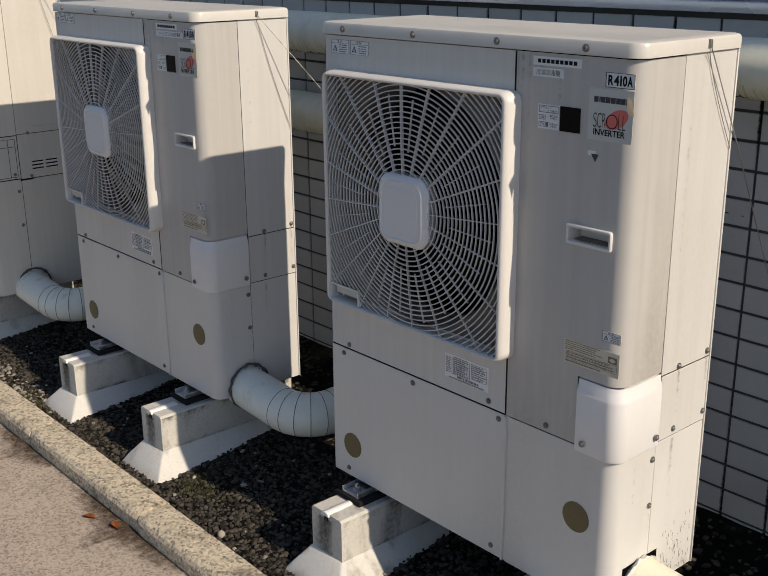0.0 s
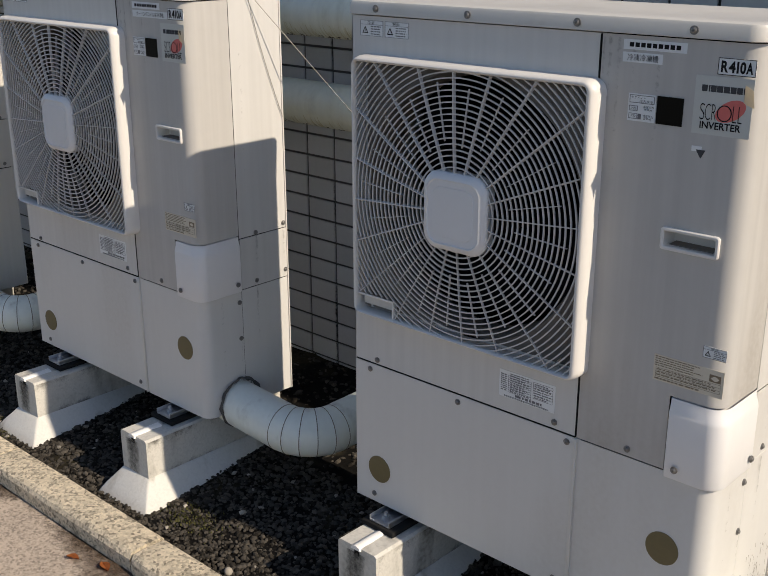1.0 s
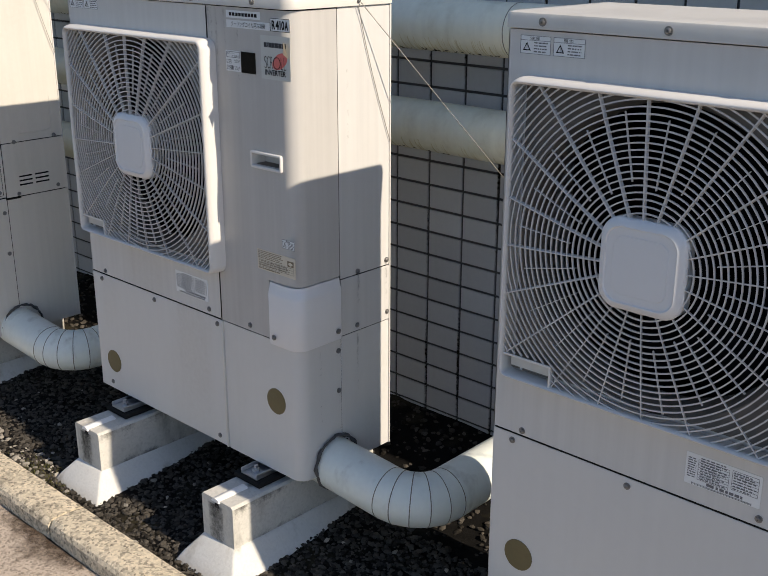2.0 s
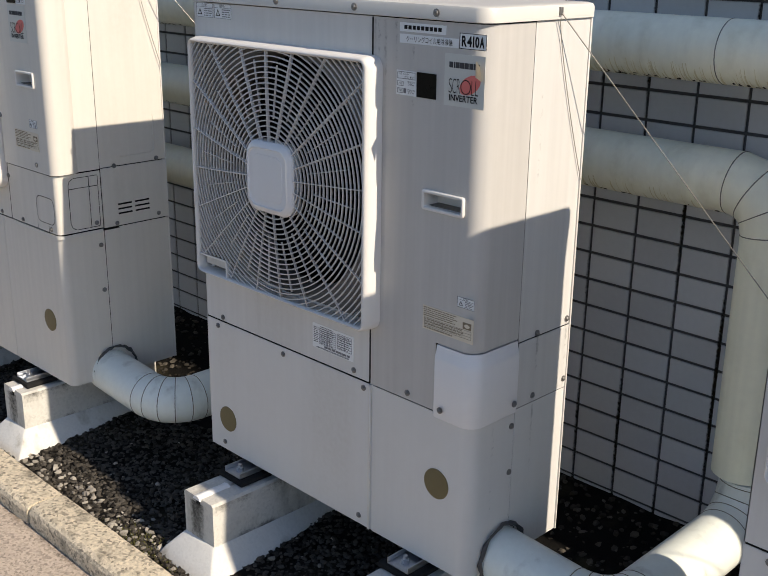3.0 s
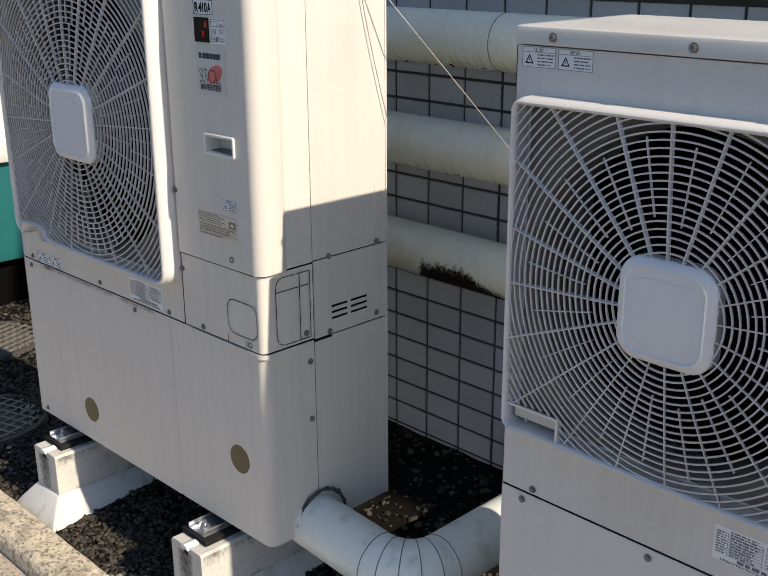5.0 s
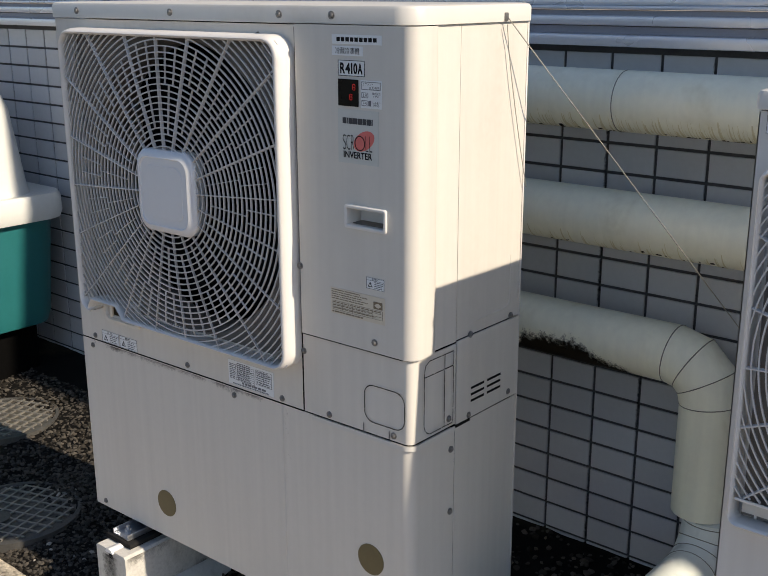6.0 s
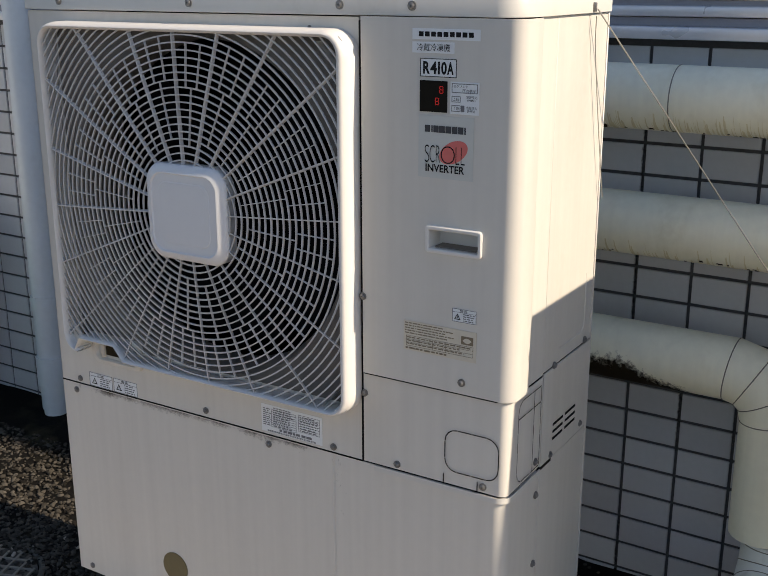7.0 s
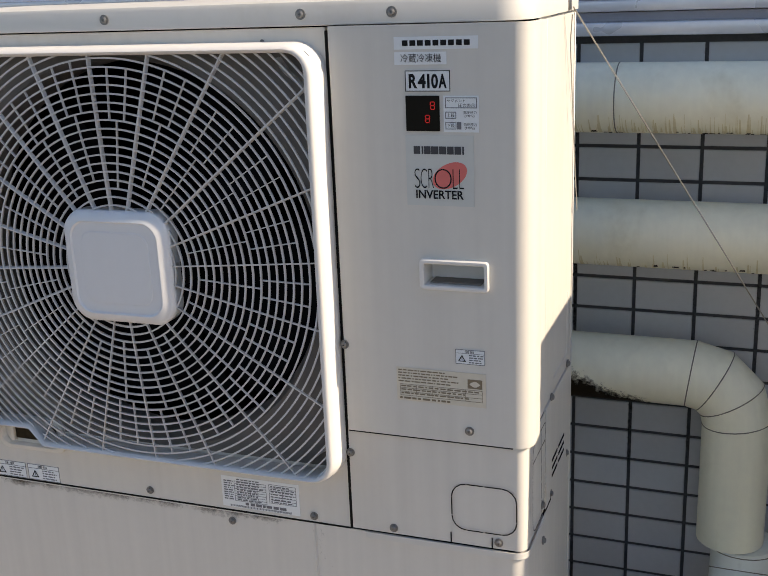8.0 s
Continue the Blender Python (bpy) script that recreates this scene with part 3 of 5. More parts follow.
def add_logo(unit, x0, x1, z0, z1):
    """The maker's mark as plain shapes, with the readable technical words."""
    p = plate("maker_sticker", x0, x1, z0, z1, 0.0, LOGO_BG, unit, "grey-green sticker with a red ellipse mark", 0.0006)
    W, H = x1 - x0, z1 - z0
    edges = ((0.12, 0.215), (0.238, 0.262), (0.275, 0.37), (0.378, 0.485), (0.497, 0.60), (0.615, 0.71), (0.835, 0.860), (0.722, 0.817))
    bars("maker_mark", [(x0 + a * W, x0 + b * W, z0 + 0.735 * H, z0 + 0.845 * H) for a, b in edges], -0.0006, INK_MARK, p, "plain dark bars")
    bm = bmesh.new()
    n, c, s = 40, math.cos(radians(28)), math.sin(radians(28))
    loop = []
    for i in range(n):
        u, v = 0.275 * W * math.cos(2 * math.pi * i / n), 0.165 * H * math.sin(2 * math.pi * i / n)
        loop.append((x0 + 0.645 * W + u * c - v * s, z0 + 0.435 * H + u * s + v * c))
    loft(bm, [[(x, -0.0006, z) for x, z in loop], [(x, -0.0010, z) for x, z in loop]], False, True)
    part("red_ellipse", bm, RED, p, "faded red tilted ellipse")
    for ch, a, b in (("S", 0.12, 0.205), ("C", 0.215, 0.31), ("R", 0.33, 0.41), ("O", 0.42, 0.675), ("L", 0.69, 0.76), ("L", 0.785, 0.855)):
        lettering("word", ch, x0 + a * W, x0 + b * W, z0 + 0.25 * H, z0 + 0.53 * H, -0.0013, INK, p, "", 0.0, -0.018 if ch != "O" else -0.024)
    lettering("word", "INVERTER", x0 + 0.14 * W, x0 + 0.85 * W, z0 + 0.10 * H, z0 + 0.225 * H, -0.0013, INK, p, "", 0.0, 0.022)


def add_refrigerant_label(unit, x0, x1, z0, z1):
    p = plate("refrigerant_label", x0, x1, z0, z1, 0.0, WHITE, unit, "framed white refrigerant label", 0.0007)
    bars("label_border", outline(x0, x1, z0, z1, 0.0009), -0.0007, INK, p)
    W, H = x1 - x0, z1 - z0
    for ch, a, b in (("R", 0.085, 0.275), ("4", 0.285, 0.465), ("1", 0.495, 0.55), ("0", 0.585, 0.735), ("A", 0.745, 0.925)):
        lettering("refrigerant_name", ch, x0 + a * W, x0 + b * W, z0 + 0.15 * H, z0 + 0.84 * H, -0.0012, INK, p, "", 0.0, 0.036)


def add_tape(unit, x0, x1, z0, z1, text=None, cut=None):
    p = plate("printed_tape", x0, x1, z0, z1, 0.0, WHITE, unit, "strip of white printed label tape", 0.0006)
    h, w = z1 - z0, x1 - x0
    if text:
        lettering("tape_words", text, x0 + 0.12 * w, x1 - 0.10 * w, z0 + 0.16 * h, z1 - 0.14 * h, -0.0010, INK, p)
    else:
        bars("tape_print", [(x0 + (0.10 + 0.092 * i) * w, x0 + (0.10 + 0.092 * i + 0.068) * w, z0 + 0.28 * h, z1 - 0.28 * h) for i in range(9)], -0.0006, INK, p, "plain dark bars")


def add_warning(unit, x0, x1, z0, z1, seed, word="注意"):
    p = plate("warning_sticker", x0, x1, z0, z1, 0.0, WHITE, unit, "small white warning sticker with a triangle", 0.0006)
    W, H = x1 - x0, z1 - z0
    bars("sticker_border", outline(x0, x1, z0, z1, 0.0006) + [(x0, x1, z1 - 0.27 * H, z1 - 0.25 * H)], -0.0006, INK_SOFT, p)
    bm = bmesh.new()
    cx, cz, s = x0 + 0.22 * W, z0 + 0.33 * H, 0.27 * H
    tri = [(cx + k * math.cos(radians(a)), cz + k * math.sin(radians(a))) for k, a in ((s * 1.15, 90), (s * 1.15, 210), (s * 1.15, 330))]
    tri2 = [(cx + k * math.cos(radians(a)), cz + k * math.sin(radians(a))) for k, a in ((s * 0.72, 90), (s * 0.72, 210), (s * 0.72, 330))]
    loft(bm, [[(x, -0.0011, z) for x, z in tri], [(x, -0.0011, z) for x, z in tri2]], False, False)
    part("triangle", bm, INK, p)
    lettering("warning_word", word, cx + 0.10 * W, cx + 0.42 * W, z1 - 0.23 * H, z1 - 0.05 * H, -0.0010, INK, p)
    bars("small_print", text_lines(x0 + 0.46 * W, x1 - 0.05 * W, z0 + 0.06 * H, z1 - 0.30 * H, 4, seed, 0.42) + [(cx - 0.0005, cx + 0.0005, cz - 0.1 * s, cz + 0.45 * s)], -0.0006, INK_SOFT, p)


def add_rating(unit, x0, x1, z0, z1, seed):
    p = plate("rating_plate", x0, x1, z0, z1, 0.0, WHITE, unit, "white rating plate full of small print", 0.0008)
    W, H = x1 - x0, z1 - z0
    rects = grid_lines(x0 + 0.17 * W, x0 + 0.58 * W, z0 + 0.22 * H, z1 - 0.14 * H, 2, 8, 0.0004) + grid_lines(x0 + 0.62 * W, x1 - 0.04 * W, z0 + 0.30 * H, z1 - 0.10 * H, 2, 6, 0.0004)
    rects += text_lines(x0 + 0.03 * W, x0 + 0.16 * W, z0 + 0.22 * H, z1 - 0.12 * H, 9, seed, 0.45) + text_lines(x0 + 0.20 * W, x0 + 0.55 * W, z0 + 0.22 * H, z1 - 0.04 * H, 9, seed + 1, 0.4)
    rects += text_lines(x0 + 0.64 * W, x1 - 0.05 * W, z0 + 0.30 * H, z1 - 0.12 * H, 7, seed + 2, 0.4) + text_lines(x0 + 0.30 * W, x1 - 0.08 * W, z0 + 0.09 * H, z0 + 0.21 * H, 1, seed + 3, 0.7)
    rects += [(x0 + 0.10 * W + i * 0.0016, x0 + 0.10 * W + i * 0.0016 + 0.0004 + 0.0006 * ((i * 7) % 3 == 0), z0 + 0.02 * H, z0 + 0.08 * H) for i in range(int(0.8 * W / 0.0016))]
    bars("small_print", rects, -0.0008, INK_SOFT, p, "rows of dark print and a bar code")


def add_notice(unit, x0, x1, z0, z1, seed):
    p = plate("refrigerant_notice", x0, x1, z0, z1, 0.0, YELLOWED, unit, "yellowed notice with faded small print", 0.0008)
    W, H = x1 - x0, z1 - z0
    bars("small_print", text_lines(x0 + 0.02 * W, x0 + 0.72 * W, z0 + 0.55 * H, z1 - 0.03 * H, 5, seed, 0.4) + grid_lines(x0 + 0.04 * W, x0 + 0.96 * W, z0 + 0.16 * H, z0 + 0.50 * H, 5, 3, 0.0004)
         + text_lines(x0 + 0.05 * W, x0 + 0.94 * W, z0 + 0.18 * H, z0 + 0.50 * H, 3, seed + 1, 0.35) + text_lines(x0 + 0.03 * W, x0 + 0.7 * W, z0 + 0.03 * H, z0 + 0.14 * H, 1, seed + 2, 0.5), -0.0008, BROWN_INK, p)
    bars("notice_mark", [(x0 + 0.80 * W, x0 + 0.96 * W, z0 + 0.55 * H, z0 + 0.82 * H)], -0.0009, BROWN_INK, p, "dark square with a pale eye shape")
    e = part("eye_shape", bmesh.new(), YELLOWED, p)
    bm = bmesh.new()
    cx, cz = x0 + 0.88 * W, z0 + 0.68 * H
    up = [(cx - 0.06 * W + 0.12 * W * i / 8, -0.0014, cz + 0.085 * H * math.sin(math.pi * i / 8)) for i in range(9)]
    dn = [(x, y, 2 * cz - z) for x, y, z in up[1:-1]][::-1]
    bm.faces.new([bm.verts.new(v) for v in up + dn])
    e.data = mesh_of("eye_shape", bm, YELLOWED)


def add_plugs(unit, spots):
    for x, z in spots:
        part("hole_plug", disc(x, z, 0.0305, -0.0012, 0.001, 40, 0.0008), OLIVE, unit, "round olive-brown knockout plug")


def side_plate(unit, name, y0, y1, z0, z1, W, material, label="", lift=0.0):
    return part(name, box(W - 0.0015, W + lift, y0, y1, z0, z1, 0.0006, 1), material, unit, label)


# ---- the narrow condensing units ----
SLIM = dict(W=0.80, D=0.281, H=1.047, lid_z=1.021, corner_r=0.026, grille=(0.022, 0.559, 0.441, 0.953), grille_r=0.022, proud=0.036, notch=(0.034, 0.130, 0.446, 0.486),
            hub=(0.288, 0.694), hub_size=(0.137, 0.138), r0=0.072, pitch=0.0103, fan_r=0.245, fan_panel=(0.0, 0.538, 0.325, 1.019), paint=IVORY,
            lid_screws=(0.067, 0.280, 0.498, 0.695), hook=(0.180, 1.036), cut=None, mids=((0.0, 4.5, 14.5),))
# what sets the two slim units apart: the guard's place, then tapes, refrigerant label, display, maker's sticker and warnings
VARIANT = {
    "冷凍冷凍機": dict(grille=(0.027, 0.555, 0.441, 0.951), hub=(0.287, 0.693), tape=(0.579, 0.684, 0.067), gas=(0.734, 0.791, 0.973, 0.997), shown=(0.643, 0.686), mark=(0.702, 0.791), warn=(0.023, 0.983)),
    "クーリングコイル用冷凍機": dict(grille=(0.018, 0.565, 0.441, 0.953), hub=(0.290, 0.696), tape=(0.606, 0.712, 0.134), gas=(0.742, 0.799, 0.979, 1.004), shown=(0.649, 0.693), mark=(0.711, 0.798), warn=(0.011, 0.990)),
}


def slim_unit(x, y, z, second, label, seed, hole_open=False):
    v = VARIANT[second]
    s = SLIM | dict(grille=v["grille"], hub=v["hub"], notch=(v["grille"][0] + 0.010, v["grille"][0] + 0.106, 0.446, 0.486))
    W, D, H = s["W"], s["D"], s["H"]
    u = thing("condensing_unit", x, y, z, label, "condensing unit", "condensing units")
    r, sy, xs, zl = 0.030, 0.124, 0.538, 0.322
    part("chassis", box(0.004, W - 0.006, 0.205, D - 0.004, 0.004, 1.016), BLACK, u)
    part("chassis_base", box(0.006, W - 0.008, 0.014, 0.205, 0.004, 0.318), BLACK, u)
    part("partition", box(xs + 0.012, W - 0.012, 0.036, 0.205, 0.318, 1.016), BLACK, u)
    part("side_panel_left", box(0.0, 0.0015, 0.0, D, 0.0, 1.018), IVORY, u)
    part("rear_panel", box(0.0, W, D - 0.002, D, 0.0, 1.018), IVORY, u)
    add_fan(u, s)
    add_grille(u, s)
    hx0, hx1, hz0, hz1 = 0.669, 0.766, 0.699, 0.735
    cover_x = 0.712
    # service panel: it ends above the pipe cover at the corner, and runs down beside it
    part("service_panel", wrap([(xs + 0.003, 0.010), (xs + 0.003, 0.0), (hx0 + 0.004, 0.0), (hx1 - 0.004, 0.0)] + corner(W, 0.0, r) + [(W, sy - 0.001)],
                               0.458, 1.019, [(2, 3, hz0 + 0.004, hz1 - 0.004)]), IVORY_WORN, u, "ivory service panel with faint grey run marks")
    part("service_panel_foot", wrap([(xs + 0.003, 0.010), (xs + 0.003, 0.0), (cover_x - 0.003, 0.0)], zl + 0.002, 0.458), IVORY_WORN, u)
    # pipe cover, proud of the panel, with a stepped top edge
    bm = bmesh.new()
    rows = []
    inner = [(cover_x + 0.004, 0.006)] + [(px - 0.006, py + 0.006) for px, py in corner(W, 0.0, r)] + [(W - 0.006, sy - 0.006)]
    for off, zz in ((0.000, 0.315), (0.007, 0.316), (0.0085, 0.320), (0.0085, 0.428), (0.0075, 0.435), (0.003, 0.445), (0.0015, 0.456)):
        line = [(cover_x, 0.003), (cover_x + 0.001, -off * 0.7), (cover_x + 0.004, -off)] + [(px + off, py - off) for px, py in corner(W, 0.0, r)] + [(W + off, sy - 0.006), (W + off * 0.7, sy - 0.003), (W - 0.003, sy - 0.002)]
        rows.append([(px, py, zz) for px, py in line + inner[::-1]])
    loft(bm, rows, False, False)
    c = part("pipe_cover", mesh_of("pipe_cover", bm, COVER, 32), COVER, u, "paler plastic pipe cover wrapping the corner")
    screw(c, cover_x + 0.022, -0.012, 0.336)
    screw(c, W + 0.012, sy - 0.018, 0.338, True)
    part("panel_gap", box(0.003, xs, -0.0004, 0.004, zl + 0.0005, zl + 0.0036), SEAM, u, "dark joint under the fan panel")
    part("panel_gap", box(xs - 0.0004, xs + 0.0034, -0.0004, 0.004, zl + 0.004, 1.018), SEAM, u, "dark joint beside the service panel")
    # lower panels
    part("lower_panel", box(0.0, xs + 0.001, 0.0, 0.012, 0.0, zl, 0.0012, 1), IVORY_LOW, u, "plain lower front panel")
    part("folded_seam", box(xs - 0.0015, xs + 0.0045, -0.003, 0.004, 0.0, zl - 0.001, 0.001, 1), LID, u, "pale folded seam between the lower panels")
    hole = 0.062
    low = [(xs + 0.004, 0.012), (xs + 0.004, 0.0025)] + corner(W, 0.0, r) + [(W, 0.040), (W, 0.040 + 0.5 * hole), (W, sy - 0.012), (W, sy)]
    low[2:2] = [(xs + 0.012, 0.0)]
    n = len(low)
    part("lower_corner_panel", wrap(low, 0.0, 0.3215), IVORY_LOW, u, "lower corner panel rounded at the edge")
    side_plate(u, "side_panel_upper", sy + 0.001, D, 0.450, 1.0205, W, IVORY)
    side_plate(u, "side_panel_middle", sy + 0.002, D, 0.318, 0.448, W, IVORY, "", 0.001)
    side_plate(u, "side_panel_lower", sy + 0.0015, D, 0.0, 0.316, W, IVORY_LOW)
    part("rear_flange", box(W - 0.001, W + 0.0032, D - 0.003, D + 0.001, 0.0, 1.0205, 0.0008, 1), LID, u, "bright folded rear edge")
    add_lid(u, s)
    add_handle(u, hx0, hx1, hz0, hz1, SHROUD)
    add_plugs(u, [(0.067, 0.083), (0.721, 0.177)])
    for sx, sz in ((0.062, 0.334), (0.494, 0.338), (0.042, 0.309), (0.274, 0.307), (0.522, 0.309), (0.052, 0.020), (0.510, 0.020)):
        screw(u, sx, -0.0005, sz)
    screw(u, 0.641, -0.0005, 0.337)
    for yy, zz in ((0.178, 0.456), (0.270, 0.462), (0.175, 0.331), (0.272, 0.337), (0.116, 0.286), (0.116, 0.190)):
        screw(u, W + 0.0008, yy, zz, True)
    wx, wz = v["warn"]
    add_warning(u, wx, wx + 0.057, wz, wz + 0.028, seed, "注意")
    add_warning(u, wx + 0.062, wx + 0.119, wz, wz + 0.028, seed + 1, "警告")
    t0, t1, tw = v["tape"]
    add_tape(u, t0, t1, 0.998, 1.013)
    add_tape(u, t0, t0 + tw, 0.979, 0.994, second)
    add_refrigerant_label(u, *v["gas"])
    d0, d1 = v["shown"]
    add_display(u, (d0, d1, 0.891, 0.933), (d0 - 0.049, d0 - 0.002, 0.891, 0.933), seed, 0)
    add_logo(u, *v["mark"], 0.885, 0.970)
    # a peeling corner of the sticker
    bm = bmesh.new()
    peel = [[bm.verts.new((0.778 + 0.018 * i / 4, -0.001 - 0.012 * (i / 4) * (1 - j / 3 * 0.7), 0.962 - 0.026 * j / 3 - 0.006 * i / 4)) for i in range(5)] for j in range(4)]
    for a, b in zip(peel, peel[1:]):
        for i in range(4):
            bm.faces.new((a[i], a[i + 1], b[i + 1], b[i]))
    bmesh.ops.solidify(bm, geom=bm.faces[:], thickness=0.0004)
    part("peeling_film", bm, YELLOWED, u, "yellowed corner of the sticker peeling off")
    add_notice(u, 0.676, 0.796, 0.478, 0.523, seed + 5)
    add_warning(u, 0.757, 0.796, 0.540, 0.559, seed + 6, "警告")
    add_rating(u, 0.371, 0.493, 0.354, 0.407, seed + 9)
    # Flat black sheet painting the shade of the pipe hole; the panel is uncut.
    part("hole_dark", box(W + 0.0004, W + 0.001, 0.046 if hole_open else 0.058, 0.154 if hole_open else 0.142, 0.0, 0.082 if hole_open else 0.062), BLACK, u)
    if hole_open:
        part("peeled_label", loft(bmesh.new(), [[(px, yy, pz) for px, pz in ((0.712, 0.861), (0.727, 0.861), (0.7205, 0.848))] for yy in (0.0, -0.0009)]), INK_MARK, u, "torn dark remnant of a label")
        plate("label_remnant", 0.705, 0.721, 0.858, 0.866, 0.0, WHITE, u, "torn white remnant of a label")
        bm = bmesh.new()
        grng = random.Random(seed + 77)
        for i in range(110):
            gy, gz = 0.17 + 0.10 * grng.random(), 0.004 + 0.12 * grng.random() ** 1.6
            gw, gh = 0.0002 + 0.0005 * grng.random(), 0.001 + 0.009 * grng.random() ** 3
            bm.faces.new([bm.verts.new((W + 0.0006, gy + a * gw, gz + c * gh)) for a, c in ((-1, -1), (0.8, -0.9), (1, 0.8), (-0.5, 1))])
        tagged(part("side_scuffs", bm, GRIME, u, "grey-brown scuffs and rust specks"), kind="stuff")
    for k, (yy, zt, drop) in enumerate(((0.178, 0.452, 0.115), (0.175, 0.312, 0.16), (0.268, 0.455, 0.10), (0.150, 0.90, 0.40), (0.060, 0.30, 0.22), (0.116, 0.186, 0.12))):
        stain_sheet("run_mark", 5, 14, lambda a, q: (W + 0.0022, yy - 0.006 + 0.012 * a, zt - drop * q), lambda a, q: (0.34 if k < 3 else 0.20) * math.sin(math.pi * a) * (1 - q) ** 0.6, SOOT_STAIN, u, "faint dark run mark")
    for k, xx in enumerate((0.546, 0.556, 0.572, 0.598, 0.640)):
        stain_sheet("run_mark", 5, 20, lambda a, q: (xx - 0.006 + 0.012 * a, -0.0005, 1.015 - (0.16 + 0.09 * (k % 3)) * q), lambda a, q: 0.26 * math.sin(math.pi * a) * (1 - q) ** 0.8, SOOT_STAIN, u, "faint grey run mark below the lid")
    # torn collar round the pipe hole in the side
    bm = bmesh.new()
    rng = random.Random(seed)
    n = 40
    loops = []
    for k, off in ((0.060, 0.0), (0.063, 0.006), (0.060, 0.009), (0.054, 0.002)):
        loops.append([(W + off + 0.005 * rng.random(), 0.100 + (k + 0.008 * rng.random()) * math.cos(2 * math.pi * i / n), 0.021 + (k + 0.008 * rng.random()) * math.sin(2 * math.pi * i / n)) for i in range(n)])
    loft(bm, loops, False, False)
    part("pipe_collar", mesh_of("pipe_collar", bm, MORTAR if hole_open else PUTTY, 60), MORTAR if hole_open else PUTTY, u, "cracked sealing putty round the pipe hole")
    return u


# ---- the wide condensing unit ----
WIDE = dict(W=0.95, D=0.328, H=1.147, lid_z=1.116, corner_r=0.036, grille=(0.058, 0.697, 0.499, 1.098), grille_r=0.040, proud=0.040, notch=(0.05, 0.205, 0.49, 0.530),
            hub=(0.386, 0.798), hub_size=(0.162, 0.155), r0=0.088, pitch=0.0116, fan_r=0.288, fan_panel=(0.0, 0.697, 0.4185, 1.114), paint=CREAM,
            lid_screws=(0.088, 0.382, 0.668, 0.788), hook=(0.246, 1.126), cut=(0.084, 0.100, 0.186, 0.209, 0.027), mids=((0.0, 2.0, 10.0), (-0.055, 10.0, 16.0), (0.055, 10.0, 16.0)))


def knockout(u, loop, to_point, t=0.0017, name="knockout_slit"):
    """A punched outline as short dark slits along a closed loop of (a, z)."""
    bm = bmesh.new()
    for i in range(len(loop)):
        (a0, z0), (a1, z1) = loop[i], loop[(i + 1) % len(loop)]
        L = math.hypot(a1 - a0, z1 - z0)
        if L < 1e-6:
            continue
        da, dz = (a1 - a0) / L, (z1 - z0) / L
        n = max(1, round(L / 0.03))
        gap = 0.0022 if L > 0.012 else 0.0
        for j in range(n):
            p, q = L * j / n + gap / 2, L * (j + 1) / n - gap / 2
            quad = [(a0 + da * d - dz * o, z0 + dz * d + da * o) for d, o in ((p, -t / 2), (q, -t / 2), (q, t / 2), (p, t / 2))]
            bm.faces.new([bm.verts.new(to_point(a, z)) for a, z in quad])
    return tagged(part(name, bm, SEAM, u, "dark punched knockout outline"), kind="stuff")


